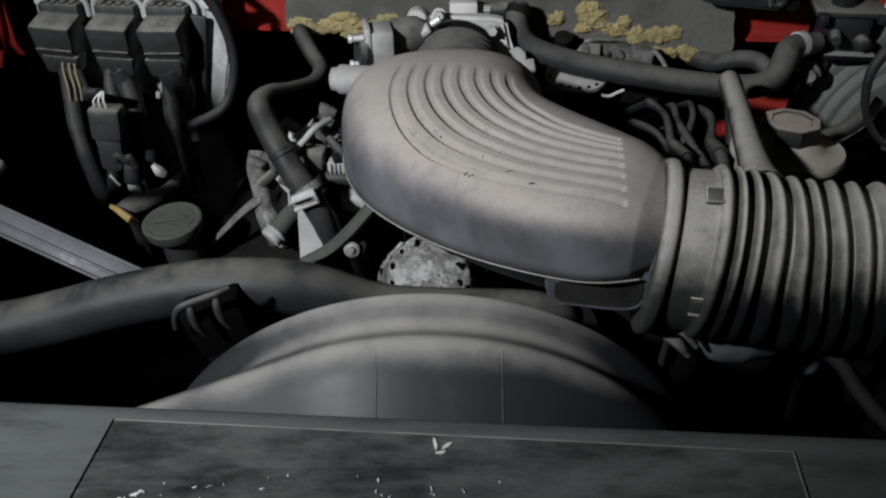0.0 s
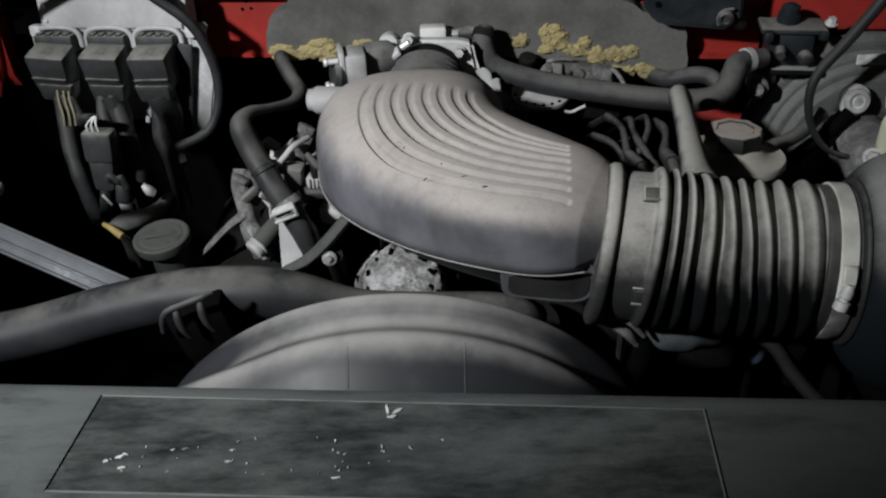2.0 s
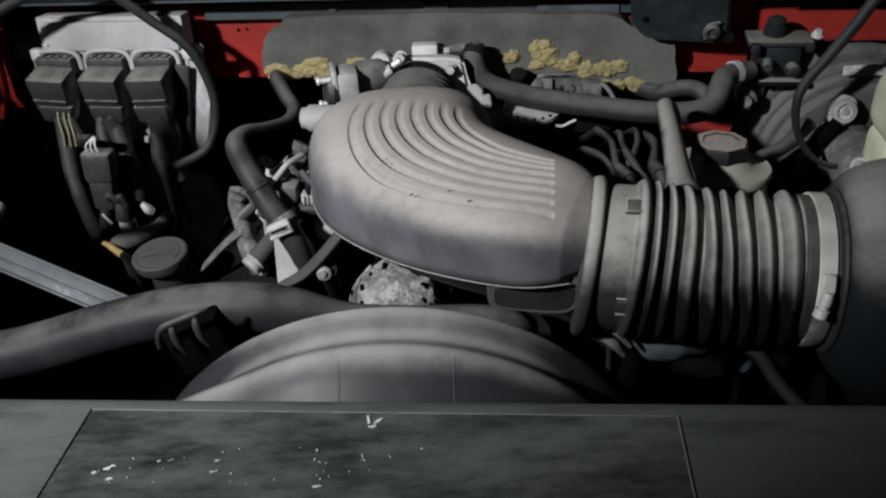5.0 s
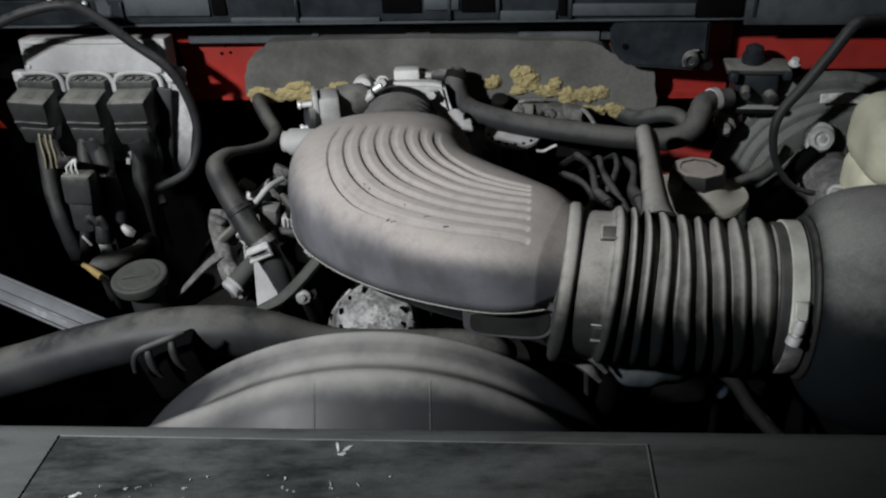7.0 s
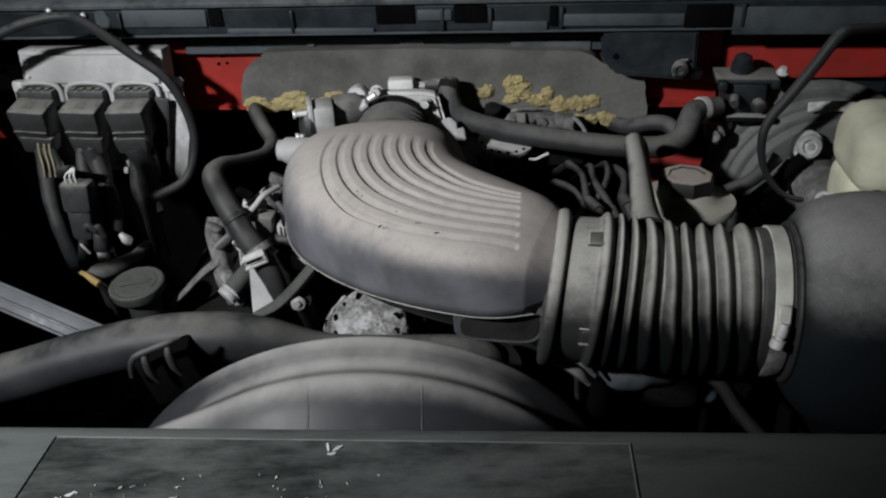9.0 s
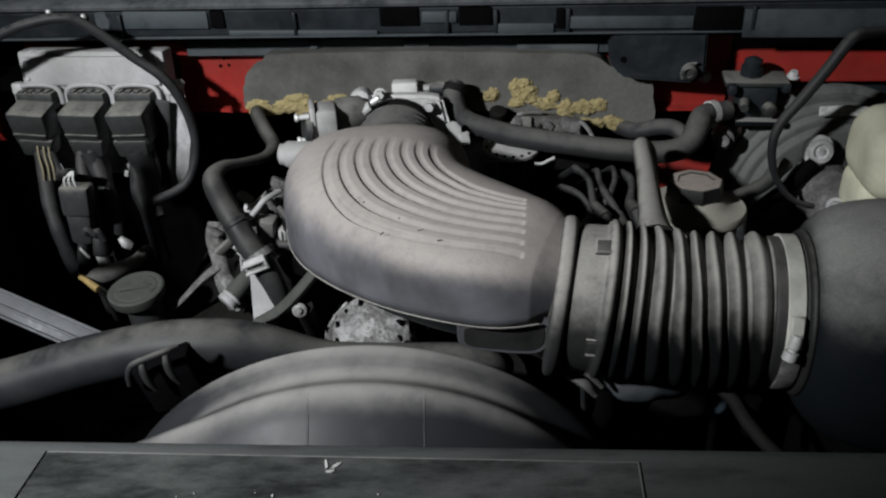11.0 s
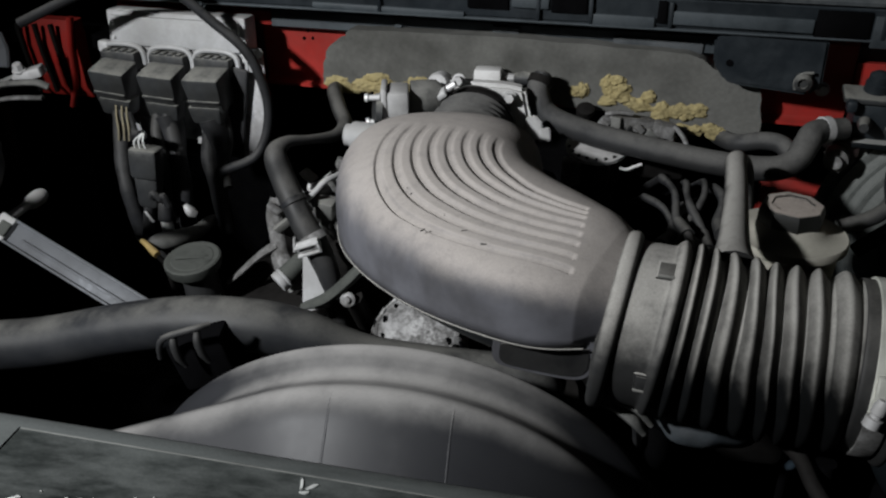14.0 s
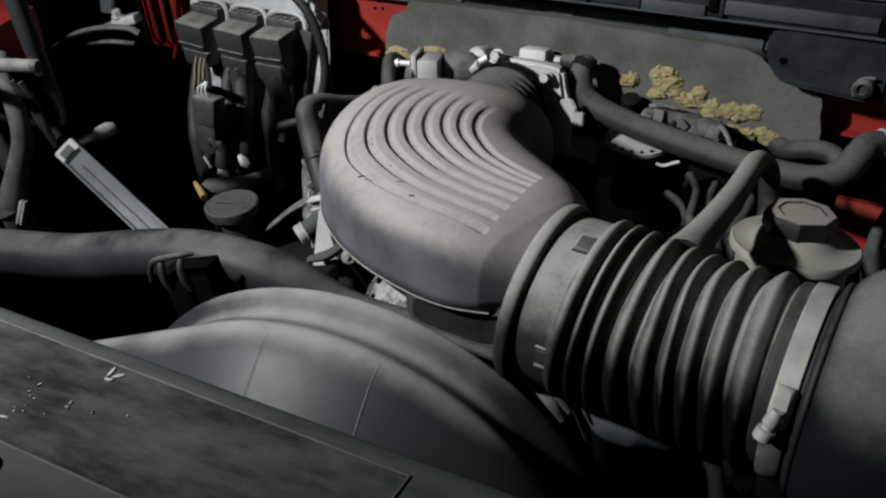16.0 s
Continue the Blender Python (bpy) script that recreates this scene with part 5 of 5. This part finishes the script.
part("blade", plate([(-0.012, -0.040), (-0.012, 0.022), (0.000, 0.020), (0.016, -0.034)], (-0.131, 0.686, 0.994), (1, 0.1, 0), (0, 0.35, 1), 0.006, 0.001), ALLOY_CASE, tensioner)
sensor = thing("temperature_sender", "pale round ended sender on a dusty sleeve", "sender", (-0.165, 0.71, 0.93))
part("sleeve", tube([(-0.140, 0.738, 0.996), (-0.152, 0.726, 0.990), (-0.166, 0.714, 0.978), (-0.174, 0.707, 0.971)], [0.006, 0.009, 0.0105, 0.0105], 16, 5), CAP_GREY, sensor)
part("end", lathe((-0.171, 0.7085, 0.9735), (-0.58, -0.60, -0.42), [(0, 0.0118), (0.002, 0.0124), (0.003, 0.0104), (0.005, 0.0118), (0.0095, 0.0116), (0.0105, 0.0100), (0.0102, 0.002)], 24), ALLOY_CASE, sensor, "round white metal end")
part("post", tube([(-0.15, 0.735, 0.985), (-0.15, 0.75, 0.95), (-0.15, 0.76, 0.92)], 0.010, 12, 4), IRON, sensor)
arm = thing("cast_bracket", "grimy branching cast bracket on the engine", "bracket", (-0.2, 0.77, 0.92))
part("limb", tube([(-0.196, 0.775, 1.030), (-0.197, 0.765, 1.015), (-0.193, 0.755, 0.990), (-0.190, 0.75, 0.965), (-0.18, 0.75, 0.93)], [0.008, 0.010, 0.009, 0.011, 0.012], 12, 5, 0.6), GRIMY_ALLOY, arm)
part("limb", tube([(-0.168, 0.785, 1.034), (-0.186, 0.772, 1.024), (-0.196, 0.765, 1.015)], [0.006, 0.007, 0.009], 12, 4, 0.7), GRIMY_ALLOY, arm)
part("limb", tube([(-0.194, 0.754, 0.985), (-0.214, 0.748, 0.972), (-0.238, 0.742, 0.950), (-0.252, 0.74, 0.938)], [0.008, 0.006, 0.005, 0.003], 12, 4, 0.6), GRIMY_ALLOY, arm)
part("limb", tube([(-0.190, 0.752, 0.975), (-0.176, 0.735, 0.962), (-0.168, 0.725, 0.945)], [0.009, 0.008, 0.008], 12, 4, 0.6), GRIMY_ALLOY, arm)
clut = thing("engine_fittings", "grimy metal fittings and lines beside the manifold", "fittings", (-0.13, 0.77, 0.93))
rnd = random.Random(21)
for x, y, z, sx, sy, sz, m in ((-0.148, 0.785, 1.040, 0.030, 0.012, 0.010, ALLOY), (-0.135, 0.790, 1.048, 0.022, 0.010, 0.006, ALLOY), (-0.128, 0.770, 1.010, 0.034, 0.02, 0.040, IRON), (-0.160, 0.765, 1.004, 0.026, 0.02, 0.022, ALLOY),
                             (-0.150, 0.77, 0.970, 0.05, 0.03, 0.04, IRON), (-0.105, 0.75, 0.995, 0.04, 0.02, 0.012, IRON), (-0.098, 0.74, 1.04, 0.028, 0.02, 0.03, IRON)):
    part("fitting", rbox((x, y, z), (sx, sy, sz), 0.003, (rnd.uniform(-15, 15), rnd.uniform(-35, 35), rnd.uniform(-20, 20))), m, clut)
for x, z, sx, sz, turn, m in ((-0.157, 1.059, 0.020, 0.007, 25, PALE_GREY), (-0.144, 1.054, 0.030, 0.004, -40, STEEL), (-0.122, 1.058, 0.012, 0.030, 35, GRIMY_ALLOY), (-0.143, 1.023, 0.028, 0.026, 5, PALE_GREY), (-0.116, 1.034, 0.012, 0.034, 20, GRIMY_ALLOY),
                              (-0.172, 1.012, 0.020, 0.012, -25, ALLOY), (-0.186, 1.000, 0.022, 0.030, 15, GRIMY_ALLOY), (-0.134, 1.000, 0.030, 0.010, 10, IRON), (-0.111, 1.020, 0.026, 0.008, -8, PALE_GREY), (-0.118, 1.075, 0.018, 0.012, 30, GRIMY_ALLOY),
                              (-0.100, 1.000, 0.020, 0.030, 40, GRIMY_ALLOY), (-0.090, 0.985, 0.014, 0.020, -20, PALE_GREY)):
    part("fitting", rbox((x, 0.775, z), (sx, 0.014, sz), 0.003, (rnd.uniform(-20, 20), turn, rnd.uniform(-25, 25)), 2, None, 0.8), m, clut)
for x, z, sx, sz, turn, m in ((-0.131, 1.036, 0.020, 0.020, 10, PALE_GREY), (-0.122, 1.020, 0.016, 0.010, -30, GRIMY_ALLOY), (-0.137, 1.016, 0.014, 0.016, 25, PALE_GREY), (-0.120, 1.000, 0.024, 0.008, 15, GRIMY_ALLOY), (-0.123, 1.058, 0.008, 0.028, -25, GRIMY_ALLOY),
                              (-0.173, 1.030, 0.010, 0.026, 12, GRIMY_ALLOY), (-0.184, 1.008, 0.026, 0.010, -35, PALE_GREY), (-0.193, 1.026, 0.020, 0.008, 20, GRIMY_ALLOY), (-0.164, 1.008, 0.018, 0.018, 40, PALE_GREY)):
    part("fitting", rbox((x, 0.757, z), (sx, 0.010, sz), 0.0025, (rnd.uniform(-20, 20), turn, rnd.uniform(-25, 25)), 2, None, 0.75), m, clut)
part("sensor_block", rbox((-0.129, 0.738, 1.042), (0.021, 0.018, 0.022), 0.003, (6, 6, -8), 2, None, 0.9), PALE_GREY, clut, "dull square sensor block")
plug_shell = part("ridged_connector", rbox((-0.102, 0.734, 1.036), (0.027, 0.014, 0.011), 0.002, (0, 4, -6)), IDLE_GREY, clut, "pale ridged connector")
for k in range(6):
    part("ridge", rbox((-0.1125 + 0.0042 * k, 0.7265, 1.0365 - 0.0003 * k), (0.0020, 0.003, 0.010), 0.0006, (0, 4, -6)), IDLE_GREY, plug_shell)
part("cross_pipe", tube([(-0.126, 0.745, 1.018), (-0.118, 0.733, 1.0225), (-0.104, 0.730, 1.0228), (-0.090, 0.731, 1.021), (-0.074, 0.74, 1.016)], [0.0045, 0.0062, 0.0064, 0.0064, 0.0060], 14, 5), RUBBER, clut)
part("cast_lug", rbox((-0.092, 0.738, 0.992), (0.032, 0.020, 0.026), 0.006, (8, 10, -10), 3, None, 0.85), IDLE_GREY, clut, "pale cast lug")
part("steel_line", tube([(-0.150, 0.742, 1.050), (-0.142, 0.732, 1.059), (-0.134, 0.730, 1.068), (-0.125, 0.733, 1.077), (-0.112, 0.75, 1.078)], 0.0032, 10, 5), ALLOY_CASE, clut, "bright metal line")
part("grey_line", tube([(-0.114, 0.742, 1.062), (-0.104, 0.732, 1.055), (-0.094, 0.730, 1.046), (-0.084, 0.735, 1.040)], [0.0040, 0.0050, 0.0055, 0.0050], 12, 5), RUBBER, clut)
for x, z in ((-0.150, 1.036), (-0.128, 1.012), (-0.176, 1.022), (-0.108, 1.046)):
    part("nut", bolt((x, 0.764, z), (rnd.uniform(-0.4, 0.4), -1, rnd.uniform(0, 0.6)), 0.005, 0.008), GRIMY_ALLOY, clut)
for p in ([(-0.150, 0.78, 1.018), (-0.138, 0.78, 1.030), (-0.126, 0.785, 1.044)], [(-0.118, 0.80, 1.055), (-0.110, 0.785, 1.048), (-0.10, 0.77, 1.028), (-0.09, 0.76, 1.02)], [(-0.140, 0.80, 1.05), (-0.12, 0.79, 1.06), (-0.11, 0.78, 1.035)]):
    part("line", tube(p, 0.004, 10, 5), RUBBER, clut)
part("base", rbox((-0.13, 0.79, 0.955), (0.09, 0.10, 0.07), 0.01), IRON, clut)
lever = thing("lever_arm", "dusty curved lever arm with a bolt eye", "lever", (-0.09, 0.665, 0.97))
part("arm", tube([(-0.138, 0.660, 0.972), (-0.112, 0.660, 0.985), (-0.090, 0.662, 1.005), (-0.070, 0.668, 1.026), (-0.058, 0.68, 1.035)], [0.006, 0.0095, 0.0105, 0.0105, 0.010], 12, 6, 0.55), CAP_GREY, lever)
part("eye", lathe((-0.088, 0.654, 0.990), (0, -1, 0.5), [(0, 0.0075), (0.002, 0.0075), (0.003, 0.0035), (0.006, 0.003)], 18), GRIMY_ALLOY, lever, "bolt with a pale washer")
part("stub", tube([(-0.085, 0.66, 0.99), (-0.085, 0.68, 0.96), (-0.085, 0.70, 0.93)], 0.01, 10, 4), IRON, lever)
alt = thing("alternator", "pale dusty alloy alternator with vent slots", "alternator", (-0.01, 0.66, 0.90))
part("body", lathe((-0.018, 0.664, 0.925), (0.0, -0.5, 0.86), [tuple(r) for r in spline([(0, 0.047), (0.030, 0.048), (0.044, 0.045), (0.054, 0.036), (0.058, 0.020), (0.058, 0.004)], 4)], 48), GRIMY_CASE, alt)
for ring, h, n in ((0.0430, 0.0455, 20), (0.0330, 0.0553, 12)):
    for k in range(n):
        a = 2 * math.pi * (k + 0.5) / n
        x, y, z = frame_of((0.0, -0.5, 0.86))
        c = Vector((-0.018, 0.664, 0.925)) + z * h + (x * math.cos(a) + y * math.sin(a)) * ring
        w = 0.0022 + 0.0020 * ((k * 7) % 5) / 4
        part("vent", rbox(c, (w, w * 1.9, 0.008), 0.001, (30, 0, math.degrees(a) + 20 * ((k * 3) % 4))), NEAR_BLACK, alt)
for k in range(9):
    a = math.pi * (0.9 + k * 0.14)
    x, y, z = frame_of((0.0, -0.5, 0.86))
    c = Vector((-0.018, 0.664, 0.925)) + z * 0.050 + (x * math.cos(a) + y * math.sin(a)) * 0.039
    part("fin", rbox(c, (0.004, 0.016, 0.008), 0.0015, (30, 0, math.degrees(a))), GRIMY_CASE, alt)

part("mount", rbox((0.0, 0.69, 0.93), (0.09, 0.06, 0.05), 0.01), IRON, alt)

cap_t = thing("filler_cap", "dusty grey filler cap on a neck", "filler cap", (-0.285, 0.735, 0.87))
part("cap", lathe((-0.282, 0.732, 0.950), (-0.05, -0.10, 1), [(0, 0.0185), (0.008, 0.0195), (0.0085, 0.0240), (0.013, 0.0262), (0.0135, 0.0295), (0.0200, 0.0312), (0.0245, 0.0308), (0.0258, 0.0290), (0.0250, 0.0235), (0.0256, 0.0225), (0.0250, 0.004)], 40), CAP_GREY, cap_t, "", 30)
part("grip", rbox((-0.283, 0.7295, 0.9755), (0.036, 0.0055, 0.0022), 0.0008, (6, 0, 12)), CAP_GREY, cap_t)
part("neck", lathe((-0.275, 0.737, 0.87), (-0.07, -0.05, 1), [(0, 0.022), (0.06, 0.020), (0.085, 0.019)], 24), RUBBER, cap_t)
vac = thing("vacuum_elbow", "dusty grey vacuum hose elbow with a white stub", "hose", (-0.33, 0.80, 0.93))
part("hose", tube([(-0.352, 0.766, 0.962), (-0.340, 0.770, 0.967), (-0.322, 0.780, 0.968), (-0.308, 0.802, 0.966), (-0.302, 0.828, 0.966), (-0.30, 0.85, 0.95)], [0.007, 0.0105, 0.010, 0.008, 0.0065, 0.006], 14, 6), PALE_GREY, vac)
part("stub", lathe((-0.343, 0.797, 0.966), (0, 0, 1), [(0, 0.007), (0.016, 0.0065)], 14), WHITE, vac, "white plastic stub")
part("stub_cap", lathe((-0.343, 0.797, 0.982), (0.15, 0, 1), [(0, 0.009), (0.02, 0.008), (0.026, 0.004)], 12), CABLE, vac)
part("stub_hook", tube([(-0.352, 0.79, 1.012), (-0.348, 0.79, 1.018), (-0.341, 0.79, 1.010), (-0.337, 0.79, 1.016), (-0.333, 0.79, 1.002)], 0.004, 8, 4), CABLE, vac)
part("hook", tube([(-0.318, 0.80, 1.00), (-0.312, 0.80, 0.992), (-0.306, 0.80, 0.988)], [0.003, 0.006, 0.004], 8, 4), ALLOY, vac)
part("foot", tube([(-0.345, 0.785, 0.965), (-0.348, 0.79, 0.94), (-0.35, 0.80, 0.90)], 0.008, 10, 4), RUBBER, vac)
dip = thing("dipstick_handle", "small yellow dipstick handle", "dipstick", (-0.35, 0.755, 0.94))
part("handle", tube([(-0.356, 0.758, 0.974), (-0.348, 0.753, 0.973), (-0.338, 0.746, 0.970), (-0.330, 0.740, 0.968)], [0.0026, 0.0034, 0.0042, 0.0042], 12, 5), YELLOW, dip)
part("stick", tube([(-0.332, 0.742, 0.967), (-0.325, 0.745, 0.95), (-0.322, 0.75, 0.90)], 0.003, 8, 4), IRON, dip)

# ---- brace bar and the left corner ----
brace = thing("support_brace", "silver channel section support brace with an end bolt", "brace", (-0.35, 0.62, 1.0))
B0, B1 = Vector((-0.460, 0.677, 1.032)), Vector((-0.250, 0.6115, 0.9645))
mid, d = (B0 + B1) / 2, (B1 - B0)
turn = d.to_track_quat("X", "Z").to_euler()
deg = tuple(math.degrees(a) for a in turn)
bar = rbox(mid, (d.length, 0.027, 0.006), 0.0015, (deg[0] + 38, deg[1], deg[2]))
part("web", bar, GREY_PAINT, brace)
M = pose(*mid, deg[0] + 38, deg[1], deg[2])
for v in (-0.0120, 0.0120):
    part("flange", rbox(M @ Vector((0, v, 0.004)), (d.length, 0.003, 0.007), 0.0010, (deg[0] + 38, deg[1], deg[2])), GREY_PAINT, brace)
part("ridge", rbox(M @ Vector((0.010, -0.002, 0.0040)), (d.length - 0.05, 0.003, 0.004), 0.001, (deg[0] + 38, deg[1], deg[2])), GREY_PAINT, brace)
pad = part("end_pad", rbox(M @ Vector((-d.length / 2 + 0.009, 0, 0.004)), (0.020, 0.027, 0.011), 0.003, (deg[0] + 38, deg[1], deg[2])), ALLOY_CASE, brace, "bright end pad")
part("slot", rbox(M @ Vector((-d.length / 2 + 0.012, -0.001, 0.0065)), (0.013, 0.016, 0.008), 0.002, (deg[0] + 38, deg[1], deg[2])), CAP_GREY, pad, "dull slot in the end pad")
part("end_bolt", lathe((-0.457, 0.688, 1.034), (0.014, 0.050, 0.006), [(0, 0.0050), (0.026, 0.0048), (0.028, 0.0070), (0.034, 0.0085), (0.044, 0.0085), (0.050, 0.0060)], 16), IDLE_GREY, brace)
part("stay", tube([B0, B0 + Vector((-0.03, 0.008, 0.02)), B0 + Vector((-0.09, 0.01, 0.02)), (-0.66, 0.68, 1.05)], [0.006, 0.005, 0.005, 0.005], 10, 5), IRON, brace)
tank2 = thing("corner_hose", "dusty black hose with a clamp in the bay corner", "hose", (-0.52, 0.66, 0.90))
part("hose", tube([(-0.5288, 0.6801, 1.1306), (-0.5152, 0.6630, 1.1146), (-0.5003, 0.6573, 1.0838), (-0.5026, 0.6573, 1.0439), (-0.5243, 0.6573, 1.0006), (-0.5482, 0.6573, 0.9505), (-0.5653, 0.6801, 0.8843)], [0.009, 0.0097, 0.0108, 0.0114, 0.0131, 0.0160, 0.0171], 16, 6), PALE_GREY, tank2)
part("branch", tube([(-0.6086, 0.6801, 1.0667), (-0.5744, 0.6630, 1.0531), (-0.5494, 0.6596, 1.0371), (-0.5334, 0.6596, 1.0040)], [0.010, 0.010, 0.010, 0.0114], 14, 6), RUBBER, tank2)
part("clamp", lathe((-0.5505, 0.6567, 0.9482), (0.42, 0.02, -0.90), [(-0.0045, 0.0160), (-0.0045, 0.0185), (0.0045, 0.0185), (0.0045, 0.0160)], 28), GRIMY_ALLOY, tank2, "dull wire hose clamp")
for dx in (0.0, 0.006):
    part("clamp_tab", rbox((-0.5191 + dx, 0.6413, 0.9573), (0.0025, 0.006, 0.034), 0.0008, (0, 24, 10)), STEEL, tank2, "bright clamp tab")
bar = thing("corner_bar", "grey painted tube across the bay corner", "tube", (-0.42, 0.57, 1.15))
part("tube", tube([(-0.640, 0.60, 1.150), (-0.520, 0.585, 1.157), (-0.430, 0.573, 1.164), (-0.390, 0.571, 1.170), (-0.352, 0.571, 1.174)], [0.007, 0.007, 0.007, 0.0065, 0.006], 14, 5), PALE_GREY, bar)
part("end_cap", lathe((-0.354, 0.571, 1.1738), (0.97, 0, 0.1), [(0, 0.0062), (0.003, 0.0066), (0.006, 0.0050)], 14), RUBBER, bar)
batt = thing("battery_tray", "dark battery tray with grey clamp strips in the bay corner", "battery tray", (-0.60, 0.87, 0.93))
part("clamp_strip", rbox((-0.588, 0.858, 1.098), (0.17, 0.016, 0.010), 0.003, (6, -21, 6)), HOUSING, batt)
part("clamp_strip", tube([(-0.650, 0.835, 1.055), (-0.618, 0.838, 1.085), (-0.585, 0.840, 1.106), (-0.540, 0.842, 1.119), (-0.500, 0.846, 1.122), (-0.486, 0.85, 1.116)], 0.0060, 12, 6, 0.6), PALE_GREY, batt)
part("clamp_strip", tube([(-0.640, 0.850, 1.060), (-0.595, 0.850, 1.084), (-0.545, 0.852, 1.098), (-0.500, 0.855, 1.100)], 0.0045, 12, 6, 0.6), GRIMY_ALLOY, batt)
part("terminal", rbox((-0.515, 0.863, 1.126), (0.036, 0.020, 0.012), 0.003, (0, -16, 10)), ALLOY, batt)
part("terminal_bolt", bolt((-0.523, 0.858, 1.131), (0, -0.3, 1), 0.006, 0.008), ALLOY, batt)
part("bracket", plate([(-0.010, -0.018), (-0.012, 0.020), (0.006, 0.024), (0.012, 0.004), (0.010, -0.018)], (-0.560, 0.880, 1.145), (1, 0, 0), (0, 0.2, 1), 0.006, 0.0015), GREY_PAINT, batt)
part("post", rbox((-0.575, 0.87, 1.03), (0.02, 0.02, 0.10), 0.003), IRON, batt)
part("stay", rbox((-0.63, 0.86, 1.02), (0.10, 0.04, 0.05), 0.01), IRON, batt)
pipe = thing("corner_pipe", "dark pipe rising in the bay corner", "pipe", (-0.39, 0.60, 1.2))
part("pipe", tube([(-0.400, 0.602, 1.260), (-0.393, 0.600, 1.232), (-0.388, 0.600, 1.205), (-0.385, 0.602, 1.177), (-0.389, 0.612, 1.140), (-0.420, 0.645, 1.105), (-0.462, 0.682, 1.062)], [0.010, 0.010, 0.0095, 0.009, 0.0075, 0.0055, 0.0045], 12, 6), CABLE, pipe)
wires = thing("corner_wires", "thin dark wires beside the support brace", "wire", (-0.47, 0.66, 1.05))
for k in range(2):
    part("wire", tube([(-0.480 - 0.012 * k, 0.655, 1.115), (-0.473 - 0.010 * k, 0.66, 1.092), (-0.465 - 0.006 * k, 0.66, 1.068), (-0.470, 0.672, 1.036)], 0.0035, 8, 5), RUBBER, wires)

# ---- low right, under the hose ----
lowr = thing("lower_hose", "dusty bluish hose stub under the intake hose", "hose", (0.22, 0.52, 0.95))
part("hose", tube([(0.166, 0.500, 1.030), (0.192, 0.498, 1.031), (0.222, 0.496, 1.026), (0.250, 0.500, 1.016), (0.264, 0.52, 0.99)], [0.010, 0.020, 0.025, 0.021, 0.010], 18, 6, 1.0, None, 0.3), BLUE, lowr)
part("stem", tube([(0.20, 0.51, 1.01), (0.205, 0.53, 0.95), (0.20, 0.58, 0.88)], 0.011, 12, 5), NEAR_BLACK, lowr)
cl2 = thing("cable_clip", "pale plastic cable clip below the collar", "clip", (0.17, 0.48, 1.0))
part("clip", tube([(0.142, 0.475, 1.046), (0.158, 0.476, 1.044), (0.172, 0.470, 1.038), (0.182, 0.468, 1.026)], [0.003, 0.0065, 0.0070, 0.004], 10, 5, 0.6), PALE_GREY, cl2)
part("clip", tube([(0.160, 0.470, 1.052), (0.174, 0.468, 1.050), (0.186, 0.467, 1.036)], [0.003, 0.0058, 0.004], 10, 5, 0.6), PALE_GREY, cl2)
part("stem", tube([(0.172, 0.472, 1.038), (0.178, 0.50, 1.02), (0.19, 0.55, 0.93)], 0.004, 8, 5), RUBBER, cl2)
stub = thing("hose_stub", "short pale blue hose stub under the bellows", "hose", (0.303, 0.515, 0.90))
part("stub", tube([(0.3020, 0.520, 0.982), (0.3035, 0.520, 0.972), (0.3045, 0.522, 0.962), (0.305, 0.53, 0.950)], [0.0070, 0.0080, 0.0070, 0.0045], 14, 5), surface("faded_blue_stub", (0.030, 0.052, 0.075), (0.08, 0.095, 0.105), 0.5, 0.5, 0, 0.1, 40, 0.4), stub)
part("tail", tube([(0.305, 0.53, 0.952), (0.307, 0.535, 0.93), (0.31, 0.54, 0.88)], 0.004, 10, 4), NEAR_BLACK, stub)
part("collar", lathe((0.3018, 0.520, 0.984), (0.1, 0, -1), [(-0.003, 0.0070), (-0.003, 0.0095), (0.004, 0.0095), (0.004, 0.0080)], 18), IRON, stub)
lw = thing("lower_cable", "dark cable running down beside the shroud", "cable", (0.3, 0.42, 0.95))
part("cable", tube([(0.272, 0.47, 1.035), (0.283, 0.448, 1.036), (0.290, 0.425, 1.030), (0.306, 0.400, 1.020), (0.34, 0.38, 1.005), (0.40, 0.36, 0.98), (0.44, 0.34, 0.9)], 0.0055, 10, 6), IRON, lw)
side = thing("radiator_core", "dark radiator core behind its cover", "radiator", (0.0, 0.28, 0.54))
part("core", rbox((0.04, 0.300, 0.80), (1.30, 0.03, 0.50), 0.004), IRON, side)
